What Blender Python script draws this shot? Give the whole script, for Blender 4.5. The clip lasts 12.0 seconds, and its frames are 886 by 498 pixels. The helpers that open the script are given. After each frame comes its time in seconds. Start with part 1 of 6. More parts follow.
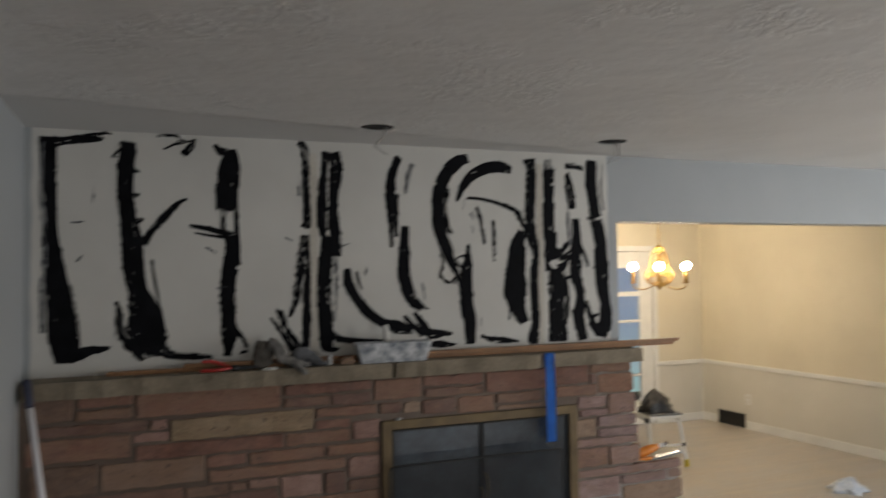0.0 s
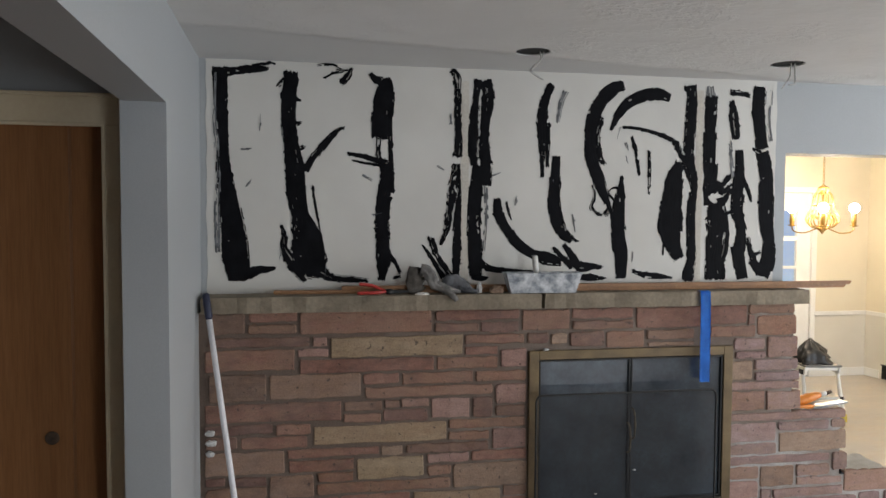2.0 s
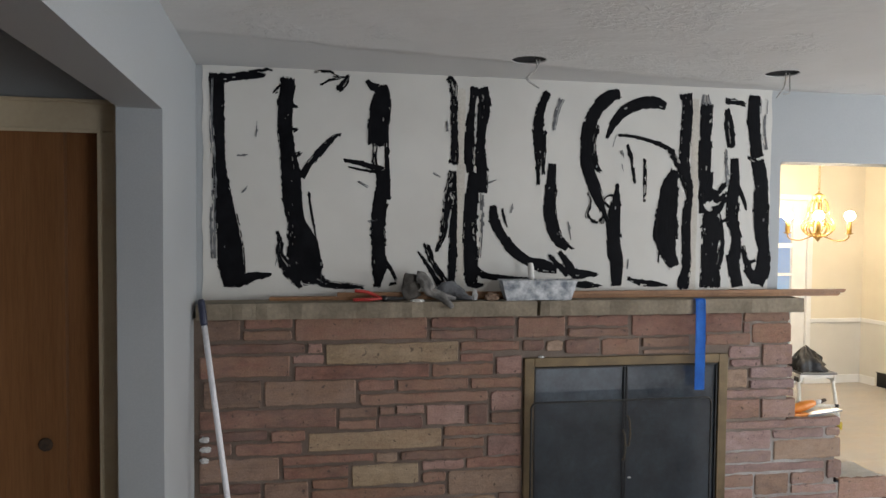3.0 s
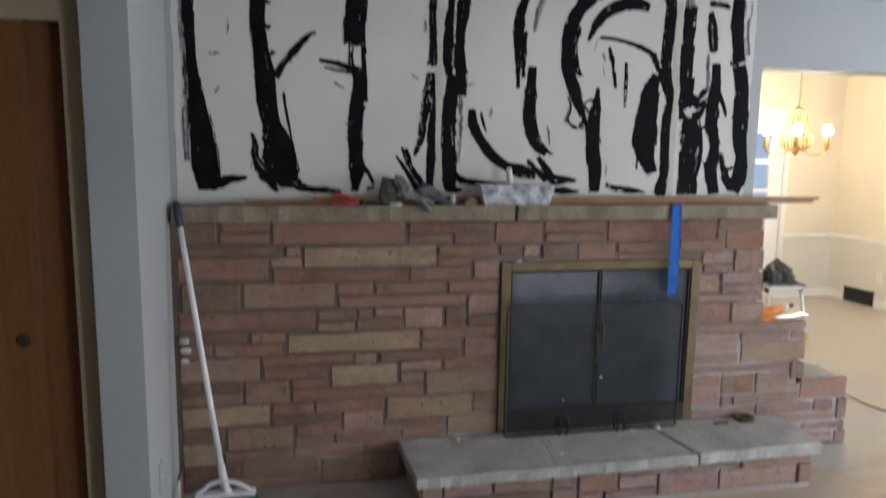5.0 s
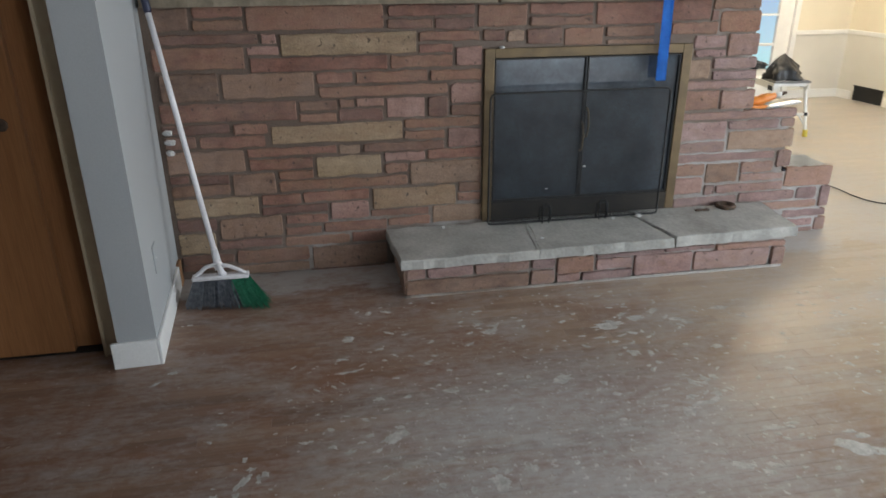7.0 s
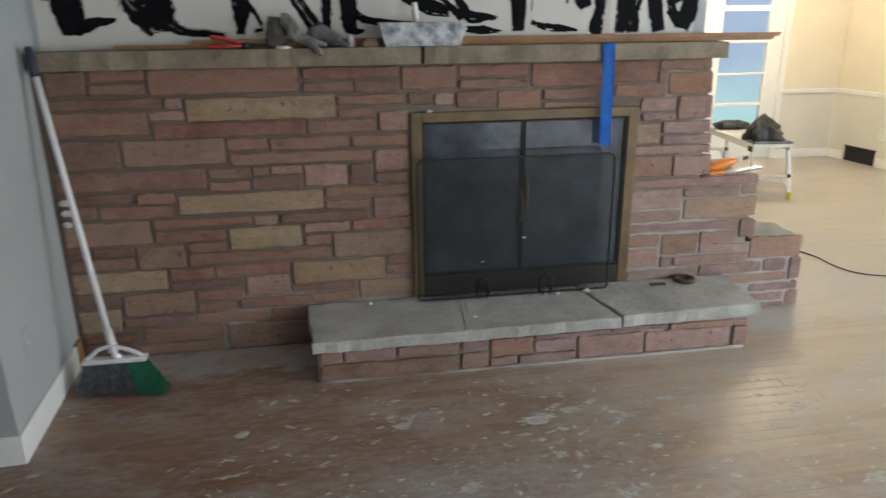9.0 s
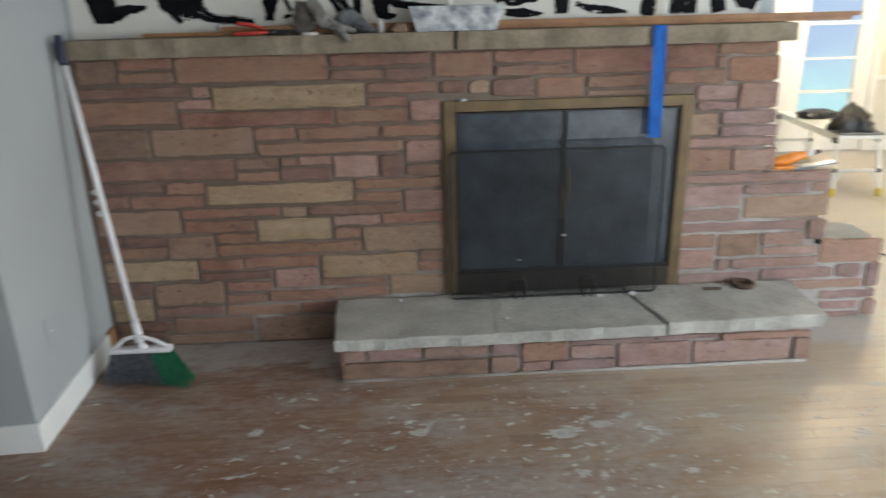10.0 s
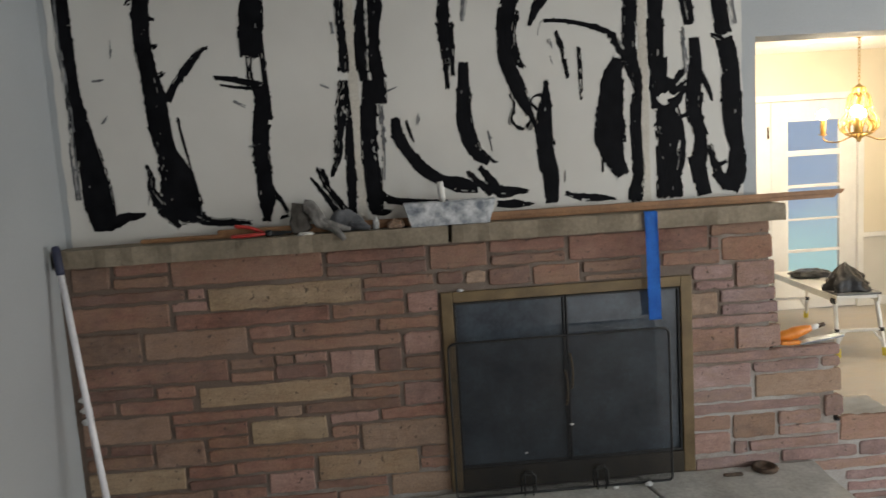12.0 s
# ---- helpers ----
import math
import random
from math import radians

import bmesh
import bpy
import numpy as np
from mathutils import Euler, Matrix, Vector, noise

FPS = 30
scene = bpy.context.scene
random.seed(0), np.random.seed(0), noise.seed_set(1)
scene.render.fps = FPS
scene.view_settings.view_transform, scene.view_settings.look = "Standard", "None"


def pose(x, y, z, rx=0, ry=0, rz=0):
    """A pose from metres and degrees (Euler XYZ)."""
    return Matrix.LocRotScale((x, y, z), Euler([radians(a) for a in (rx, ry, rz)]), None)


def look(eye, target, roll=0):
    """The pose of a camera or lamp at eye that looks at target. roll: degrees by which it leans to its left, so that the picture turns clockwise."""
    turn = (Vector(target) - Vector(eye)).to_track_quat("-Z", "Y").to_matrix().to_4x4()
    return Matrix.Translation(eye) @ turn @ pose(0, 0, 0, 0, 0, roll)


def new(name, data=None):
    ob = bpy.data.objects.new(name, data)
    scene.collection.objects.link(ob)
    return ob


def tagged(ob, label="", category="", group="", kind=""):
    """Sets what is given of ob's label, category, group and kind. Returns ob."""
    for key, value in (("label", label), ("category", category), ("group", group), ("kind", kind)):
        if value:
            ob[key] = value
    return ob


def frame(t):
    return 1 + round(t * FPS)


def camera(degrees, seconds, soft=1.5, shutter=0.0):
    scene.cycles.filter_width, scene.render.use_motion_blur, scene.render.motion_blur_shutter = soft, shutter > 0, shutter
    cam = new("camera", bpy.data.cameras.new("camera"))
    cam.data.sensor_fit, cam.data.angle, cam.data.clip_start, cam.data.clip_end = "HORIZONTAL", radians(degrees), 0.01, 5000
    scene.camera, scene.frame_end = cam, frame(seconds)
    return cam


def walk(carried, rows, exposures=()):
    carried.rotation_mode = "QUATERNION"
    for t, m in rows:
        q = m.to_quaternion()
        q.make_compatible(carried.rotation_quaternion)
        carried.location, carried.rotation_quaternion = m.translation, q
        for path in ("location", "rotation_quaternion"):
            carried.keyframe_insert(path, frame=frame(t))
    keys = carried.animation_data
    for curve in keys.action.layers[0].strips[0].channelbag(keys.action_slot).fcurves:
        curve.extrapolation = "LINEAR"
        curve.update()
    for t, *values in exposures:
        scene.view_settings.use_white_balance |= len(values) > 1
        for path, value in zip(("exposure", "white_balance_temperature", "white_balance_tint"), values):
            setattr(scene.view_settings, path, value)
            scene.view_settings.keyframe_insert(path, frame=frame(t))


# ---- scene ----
cam = camera(64.1, 12.0, 1.5, 0.6)
PATH = [
    (0, (0.634, -3.334, 1.792), (1.316, -1.455, 1.857), -0.8),
    (0.5, (0.571, -3.311, 1.745), (1.033, -1.365, 1.757), -1.1),
    (1, (0.552, -3.294, 1.748), (0.909, -1.326, 1.711), -0.7),
    (1.5, (0.551, -3.291, 1.743), (0.879, -1.32, 1.655), -0.2),
    (2, (0.539, -3.283, 1.725), (0.871, -1.313, 1.633), 0.3),
    (2.5, (0.545, -3.285, 1.738), (0.879, -1.314, 1.659), 0.4),
    (4.5, (0.545, -3.29, 1.684), (0.924, -1.328, 1.6), 0.8),
    (5, (0.555, -3.29, 1.648), (0.949, -1.352, 1.353), 0.9),
    (5.5, (0.578, -3.307, 1.616), (0.976, -1.404, 1.148), 1.3),
    (6, (0.611, -3.337, 1.579), (1.015, -1.476, 0.968), 1.0),
    (6.5, (0.634, -3.398, 1.512), (1.026, -1.609, 0.708), 0.6),
    (8.5, (1.004, -3.19, 1.507), (1.154, -1.296, 0.884), -0.8),
    (9, (1.142, -3.139, 1.5), (1.45, -1.268, 0.864), -0.5),
    (9.5, (1.25, -3.034, 1.484), (1.596, -1.17, 0.847), -0.7),
    (10, (1.368, -3.002, 1.483), (1.452, -1.118, 0.817), -1.4),
    (10.5, (1.381, -2.986, 1.518), (1.237, -1.077, 0.941), -3.3),
    (11, (1.346, -2.985, 1.532), (1.11, -1.053, 1.074), -3.9),
    (11.5, (1.337, -2.941, 1.583), (1.323, -0.962, 1.296), -3.3),
    (12, (1.372, -2.909, 1.602), (1.487, -0.926, 1.369), -3.6),
]
walk(cam, [(t, look(eye, target, roll)) for t, eye, target, roll in PATH],
     [(0.0, -1.0, 6800, 10), (0.5, -0.65, 6650, 10), (1.0, -0.3, 6600, 10), (1.5, -0.15, 6500, 10), (2.5, -0.14, 6450, 10), (4.5, -0.2, 6300, 10), (5.0, -0.18, 6200, 10), (5.5, -0.08, 6100, 10),
      (6.5, -0.03, 6100, 8), (8.5, 0.28, 6450, 6), (9.0, -0.13, 6350, 6), (9.5, -0.25, 6350, 6), (10.0, 0.2, 6300, 5), (10.5, 0.4, 6250, 4), (11.0, 0.42, 6700, 6), (11.5, 0.3, 7100, 7), (12.0, -0.4, 6750, 8)])

# ---- light ----
world = bpy.data.worlds.new("sky")
scene.world = world
world.use_nodes = True
wn = world.node_tree.nodes
sky = wn.new("ShaderNodeTexSky")
sky.sky_type, sky.sun_disc = "NISHITA", False
sky.sun_elevation, sky.sun_rotation = radians(18), radians(100)
world.node_tree.links.new(sky.outputs[0], wn["Background"].inputs[0])
wn["Background"].inputs[1].default_value = 0.08


def window_light(name, m, sx, sy, watts, color):
    la = bpy.data.lights.new(name, "AREA")
    la.shape, la.size, la.size_y, la.energy, la.color = "RECTANGLE", sx, sy, watts, color
    ob = new(name, la)
    ob.matrix_world = m
    return ob


# daylight through the picture window of the east wall and the glazed door behind the camera
window_light("window_daylight_east", look((6.86, -2.7, 1.35), (0, -2.2, 1.1)), 2.9, 1.6, 192, (0.88, 0.94, 1.0))
window_light("window_daylight_south", look((4.3, -6.48, 1.05), (4.0, 0, 0.95)), 1.9, 1.9, 82, (0.88, 0.94, 1.0))

# ---- materials ----


def principled(name, rough=0.6, metal=0.0, color=(0.5, 0.5, 0.5)):
    m = bpy.data.materials.new(name)
    m.use_nodes = True
    b = m.node_tree.nodes["Principled BSDF"]
    b.inputs["Roughness"].default_value, b.inputs["Metallic"].default_value = rough, metal
    b.inputs["Base Color"].default_value = (*color, 1)
    return m, m.node_tree, b


def node(nt, kind, **values):
    n = nt.nodes.new("ShaderNode" + kind)
    for k, v in values.items():
        n.inputs[k].default_value = v
    return n


def noise_at(nt, vec, scale, detail=4.0, rough=0.55):
    n = node(nt, "TexNoise", Scale=scale, Detail=detail, Roughness=rough)
    nt.links.new(vec, n.inputs["Vector"])
    return n.outputs["Fac"]


def ramp(nt, fac, *stops):
    r = nt.nodes.new("ShaderNodeValToRGB")
    e = r.color_ramp.elements
    while len(e) < len(stops):
        e.new(0.5)
    for el, (p, c) in zip(e, stops):
        el.position, el.color = p, (*c, 1) if len(c) == 3 else c
    nt.links.new(fac, r.inputs[0])
    return r.outputs[0]


def mix(nt, fac, a, b, blend="MIX"):
    n = nt.nodes.new("ShaderNodeMix")
    n.data_type, n.blend_type = "RGBA", blend
    for sock, v in ((n.inputs["Factor"], fac), (n.inputs["A"], a), (n.inputs["B"], b)):
        if isinstance(v, (int, float)):
            sock.default_value = v
        elif isinstance(v, tuple):
            sock.default_value = (*v, 1)
        else:
            nt.links.new(v, sock)
    return n.outputs["Result"]


def calc(nt, op, a, b=0.0, clamp=False):
    n = nt.nodes.new("ShaderNodeMath")
    n.operation, n.use_clamp = op, clamp
    for sock, v in zip(n.inputs, (a, b)):
        if isinstance(v, (int, float)):
            sock.default_value = v
        else:
            nt.links.new(v, sock)
    return n.outputs[0]


def bumped(nt, b, height, strength, dist):
    n = node(nt, "Bump", Strength=strength, Distance=dist)
    nt.links.new(height, n.inputs["Height"])
    nt.links.new(n.outputs[0], b.inputs["Normal"])


def place(nt):
    return nt.nodes.new("ShaderNodeNewGeometry").outputs["Position"]


def stretched(nt, vec, sx, sy, sz):
    n = nt.nodes.new("ShaderNodeMapping")
    n.inputs["Scale"].default_value = (sx, sy, sz)
    nt.links.new(vec, n.inputs["Vector"])
    return n.outputs[0]


def worn(name, dark, light, scale=6.0, rough=0.6, metal=0.0, bump=0.15, fine=90.0, dist=0.002, local=False, speck=0.22):
    """A surface that varies at two scales: broad stains and fine grain."""
    m, nt, b = principled(name, rough, metal)
    p = nt.nodes.new("ShaderNodeTexCoord").outputs["Object"] if local else place(nt)
    broad, grain = noise_at(nt, p, scale), noise_at(nt, p, fine, 3.0)
    c = ramp(nt, broad, (0.3, dark), (0.7, light))
    c = mix(nt, speck, c, ramp(nt, grain, (0.3, (0.25, 0.25, 0.25)), (0.7, (0.85, 0.85, 0.85))), "OVERLAY")
    nt.links.new(c, b.inputs["Base Color"])
    r = ramp(nt, broad, (0.25, (max(0, rough - 0.1),) * 3), (0.8, (min(1, rough + 0.12),) * 3))
    nt.links.new(r, b.inputs["Roughness"])
    bumped(nt, b, grain, bump, dist)
    return m


def stone_material(name, dark, mid, light):
    m, nt, b = principled(name, 0.85)
    p = place(nt)
    info = nt.nodes.new("ShaderNodeObjectInfo").outputs["Random"]
    broad = noise_at(nt, stretched(nt, p, 1, 1, 2.2), 7.0, 5.0, 0.6)
    fac = calc(nt, "ADD", calc(nt, "MULTIPLY", broad, 0.75), calc(nt, "ADD", calc(nt, "MULTIPLY", info, 0.2), 0.04))
    c = ramp(nt, fac, (0.34, dark), (0.52, mid), (0.72, light))
    blotch = noise_at(nt, stretched(nt, p, 1, 1, 1.6), 24.0, 4.0, 0.65)
    c = mix(nt, 0.24, c, ramp(nt, blotch, (0.32, (0.22,) * 3), (0.68, (0.78,) * 3)), "OVERLAY")
    rusty = noise_at(nt, stretched(nt, p, 1, 1, 2.5), 11.0, 4.0, 0.6)
    c = mix(nt, ramp(nt, calc(nt, "ADD", calc(nt, "MULTIPLY", rusty, 0.7), calc(nt, "MULTIPLY", calc(nt, "FRACT", calc(nt, "MULTIPLY", info, 9.7)), 0.3)), (0.42, (0,) * 3), (0.7, (0.6,) * 3)), c, (0.29, 0.17, 0.1))
    fine = noise_at(nt, p, 140.0, 3.0, 0.7)
    c = mix(nt, 0.35, c, ramp(nt, fine, (0.3, (0.2, 0.2, 0.2)), (0.7, (0.8, 0.8, 0.8))), "OVERLAY")
    pits = noise_at(nt, p, 42.0, 2.0, 0.5)
    pit = ramp(nt, pits, (0.295, (1, 1, 1)), (0.345, (0, 0, 0)))
    c = mix(nt, calc(nt, "MULTIPLY", pit, 0.7), c, (0.045, 0.032, 0.028))
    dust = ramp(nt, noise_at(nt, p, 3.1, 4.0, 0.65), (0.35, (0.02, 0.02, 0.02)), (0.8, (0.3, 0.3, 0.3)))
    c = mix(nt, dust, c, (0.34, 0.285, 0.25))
    nt.links.new(c, b.inputs["Base Color"])
    strata = noise_at(nt, stretched(nt, p, 6, 6, 60), 1.0, 4.0, 0.6)
    h = calc(nt, "SUBTRACT", calc(nt, "ADD", calc(nt, "MULTIPLY", fine, 0.5), calc(nt, "ADD", broad, calc(nt, "MULTIPLY", strata, 0.8))), calc(nt, "MULTIPLY", pit, 0.8))
    bumped(nt, b, h, 0.6, 0.007)
    return m


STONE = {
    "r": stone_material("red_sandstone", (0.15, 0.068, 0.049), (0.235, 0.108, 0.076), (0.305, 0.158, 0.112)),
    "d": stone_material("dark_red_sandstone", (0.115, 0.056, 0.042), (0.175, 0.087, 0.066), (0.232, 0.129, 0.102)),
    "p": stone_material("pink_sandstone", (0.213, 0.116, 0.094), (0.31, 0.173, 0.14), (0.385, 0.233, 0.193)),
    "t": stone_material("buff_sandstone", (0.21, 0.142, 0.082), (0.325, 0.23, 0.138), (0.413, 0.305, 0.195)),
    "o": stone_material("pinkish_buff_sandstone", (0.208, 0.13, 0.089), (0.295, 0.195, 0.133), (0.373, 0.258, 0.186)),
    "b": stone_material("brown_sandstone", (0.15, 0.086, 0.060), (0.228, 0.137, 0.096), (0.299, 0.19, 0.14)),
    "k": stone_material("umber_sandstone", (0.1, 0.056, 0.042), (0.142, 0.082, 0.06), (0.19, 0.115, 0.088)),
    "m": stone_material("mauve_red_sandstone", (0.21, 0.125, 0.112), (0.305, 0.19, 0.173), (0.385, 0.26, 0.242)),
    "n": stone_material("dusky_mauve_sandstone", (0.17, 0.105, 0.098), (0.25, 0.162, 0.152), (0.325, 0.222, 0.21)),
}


def mortar_material():
    """Grey mortar, browned by painted shade of raked joints, chalky low down at the stepped end."""
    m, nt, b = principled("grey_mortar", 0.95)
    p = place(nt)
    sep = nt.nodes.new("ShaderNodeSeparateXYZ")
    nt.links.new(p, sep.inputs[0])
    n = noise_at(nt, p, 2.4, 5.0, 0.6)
    # joint shade put into the colour: browner to the left and high up
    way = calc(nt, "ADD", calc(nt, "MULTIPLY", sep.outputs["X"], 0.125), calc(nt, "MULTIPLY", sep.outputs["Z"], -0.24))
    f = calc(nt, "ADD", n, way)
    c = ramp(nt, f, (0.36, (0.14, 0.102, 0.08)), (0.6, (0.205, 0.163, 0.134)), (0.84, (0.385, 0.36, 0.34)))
    g = noise_at(nt, p, 150.0, 3.0)
    c = mix(nt, 0.3, c, ramp(nt, g, (0.3, (0.25,) * 3), (0.7, (0.8,) * 3)), "OVERLAY")
    nt.links.new(c, b.inputs["Base Color"])
    bumped(nt, b, g, 0.6, 0.004)
    return m


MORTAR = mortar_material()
SLAB = worn("grey_sandstone_slab", (0.3, 0.292, 0.268), (0.46, 0.45, 0.42), 5.5, 0.8, 0, 0.7, 60, 0.004)
MANTEL = worn("buff_mantel_stone", (0.165, 0.132, 0.092), (0.28, 0.232, 0.17), 8.0, 0.85, 0, 0.6, 60, 0.004)
WALL = worn("pale_blue_grey_wall_paint", (0.358, 0.374, 0.383), (0.404, 0.421, 0.43), 1.6, 0.55, 0, 0.12, 180, 0.001, speck=0.06)
CREAM = worn("cream_wall_paint", (0.66, 0.6, 0.48), (0.74, 0.68, 0.55), 1.4, 0.6, 0, 0.1, 180, 0.001, speck=0.05)
DADO = worn("grey_white_dado_paint", (0.6, 0.58, 0.53), (0.68, 0.66, 0.61), 1.4, 0.6, 0, 0.1, 180, 0.001, speck=0.05)
TRIM = worn("white_trim_paint", (0.7, 0.7, 0.69), (0.8, 0.8, 0.79), 4.0, 0.4, 0, 0.06, 120, 0.001)
GROUND = worn("white_mural_ground_paint", (0.565, 0.545, 0.505), (0.68, 0.66, 0.615), 1.3, 0.6, 0, 0.1, 300, 0.0006, speck=0.05)
SMUDGE = worn("smoky_dry_brushed_paint", (0.05, 0.052, 0.056), (0.24, 0.24, 0.245), 30.0, 0.8, 0, 0.2, 200, 0.001)
STRIPE = worn("beige_joint_compound", (0.5, 0.46, 0.4), (0.6, 0.56, 0.49), 5.0, 0.8, 0, 0.15, 120, 0.001)
BLACK = worn("black_mural_paint", (0.003, 0.003, 0.004), (0.009, 0.009, 0.011), 14.0, 0.7, 0, 0.3, 220, 0.001)
BLACK.node_tree.nodes["Principled BSDF"].inputs["Specular IOR Level"].default_value = 0.08
SOOT = worn("sooty_firebrick", (0.01, 0.01, 0.01), (0.035, 0.032, 0.03), 7.0, 0.95, 0, 0.4, 60, 0.004)
# frame bottom's brass with the shade it lies in put into the colour
SHADEBRASS = worn("shaded_tarnished_brass", (0.02, 0.016, 0.011), (0.05, 0.038, 0.024), 9.0, 0.6, 0.3, 0.1, 150, 0.0006)
BRASS = worn("tarnished_brass", (0.1, 0.068, 0.034), (0.19, 0.132, 0.066), 9.0, 0.5, 0.35, 0.1, 150, 0.0006)
IRON = worn("black_iron", (0.012, 0.012, 0.013), (0.035, 0.034, 0.033), 12.0, 0.5, 0.4, 0.2, 200, 0.0006)
ALU = worn("brushed_aluminium", (0.66, 0.65, 0.62), (0.8, 0.79, 0.76), 10.0, 0.42, 0.25, 0.08, 220, 0.0004)
YELLOW = worn("yellow_rubber", (0.55, 0.42, 0.04), (0.7, 0.56, 0.07), 20.0, 0.6)
BAG = worn("black_plastic", (0.012, 0.013, 0.015), (0.04, 0.04, 0.045), 16.0, 0.35, 0, 0.3, 60, 0.003)
CUFF = worn("dark_grey_knit", (0.085, 0.074, 0.062), (0.19, 0.17, 0.15), 18.0, 0.95, 0, 0.6, 160, 0.003)
FADED = worn("pale_grey_leather", (0.1, 0.095, 0.088), (0.25, 0.235, 0.22), 22.0, 0.9, 0, 0.5, 110, 0.003)
GLOVE = worn("dusty_grey_leather", (0.06, 0.061, 0.066), (0.16, 0.16, 0.17), 13.0, 0.9, 0, 0.5, 110, 0.003)
BATTEN = worn("stripped_pine", (0.22, 0.105, 0.045), (0.36, 0.19, 0.09), 6.0, 0.6, 0, 0.3, 60, 0.001)
PLASTER = worn("dried_plaster", (0.42, 0.41, 0.4), (0.66, 0.65, 0.64), 26.0, 0.95, 0, 0.6, 90, 0.002)
TRODDEN = worn("trodden_plaster", (0.34, 0.325, 0.3), (0.56, 0.545, 0.52), 30.0, 0.9, 0, 0.5, 110, 0.001)
SPLASHED = worn("plaster_splashed_steel", (0.16, 0.18, 0.21), (0.74, 0.75, 0.76), 22.0, 0.75, 0.1, 0.5, 80, 0.002)
TAPE = worn("blue_masking_tape", (0.012, 0.17, 0.66), (0.03, 0.25, 0.82), 14.0, 0.55, 0, 0.2, 140, 0.0006)
BROOMWHITE = worn("white_plastic", (0.62, 0.6, 0.62), (0.74, 0.72, 0.74), 8.0, 0.4)
NAVY = worn("navy_plastic", (0.012, 0.014, 0.035), (0.03, 0.034, 0.07), 20.0, 0.5)
GREYBRISTLE = worn("grey_bristle", (0.06, 0.07, 0.085), (0.2, 0.21, 0.235), 60.0, 0.7)
GREENBRISTLE = worn("green_bristle", (0.018, 0.13, 0.065), (0.055, 0.3, 0.17), 60.0, 0.65)
RED = worn("red_rubber_grip", (0.34, 0.025, 0.02), (0.5, 0.045, 0.035), 20.0, 0.45)
ORANGE = worn("orange_plastic", (0.7, 0.2, 0.02), (0.85, 0.3, 0.04), 14.0, 0.4)
STEEL = worn("blued_steel", (0.24, 0.27, 0.31), (0.4, 0.43, 0.47), 14.0, 0.35, 0.8)
PAPER = worn("white_paper", (0.62, 0.6, 0.56), (0.76, 0.74, 0.7), 8.0, 0.9)
BOARD = worn("grey_board", (0.14, 0.14, 0.145), (0.24, 0.24, 0.245), 10.0, 0.8)
RUST = worn("rusty_iron", (0.05, 0.035, 0.025), (0.14, 0.09, 0.06), 40.0, 0.85, 0.2, 0.4, 150, 0.001)
GILT = worn("gilded_brass", (0.24, 0.14, 0.03), (0.38, 0.24, 0.065), 20.0, 0.4, 0.6)
CABLE = worn("black_cable", (0.012, 0.012, 0.012), (0.03, 0.03, 0.03), 30.0, 0.5)
WIRE = worn("pale_wire", (0.3, 0.29, 0.27), (0.5, 0.48, 0.45), 30.0, 0.5)
# near-black colour stands in for shade inside the ceiling holes and register
HOLE = worn("unlit_cavity", (0.01, 0.01, 0.01), (0.02, 0.02, 0.02), 10.0, 1.0)
FELT = worn("black_felt_paper", (0.014, 0.015, 0.02), (0.035, 0.036, 0.045), 12.0, 0.9, 0, 0.4, 80, 0.002)
FILM = worn("pale_blue_plastic_bag", (0.42, 0.5, 0.62), (0.66, 0.7, 0.76), 18.0, 0.35)
CASING = worn("cream_door_casing_paint", (0.6, 0.49, 0.325), (0.68, 0.57, 0.4), 3.0, 0.45, 0, 0.1, 60, 0.0006, speck=0.08)


def grain_wood(name, dark, light, rough, coat=0.0):
    m, nt, b = principled(name, rough)
    p = place(nt)
    g = noise_at(nt, stretched(nt, p, 26, 26, 1.3), 1.6, 6.0, 0.6)
    f = noise_at(nt, stretched(nt, p, 120, 120, 5), 2.0, 3.0, 0.6)
    c = mix(nt, 0.25, ramp(nt, g, (0.3, dark), (0.7, light)), ramp(nt, f, (0.3, (0.25,) * 3), (0.7, (0.8,) * 3)), "OVERLAY")
    nt.links.new(c, b.inputs["Base Color"])
    b.inputs["Coat Weight"].default_value = coat
    bumped(nt, b, f, 0.08, 0.001)
    return m


DOORWOOD = grain_wood("varnished_mahogany_veneer", (0.265, 0.118, 0.045), (0.325, 0.15, 0.06), 0.4, 0.15)


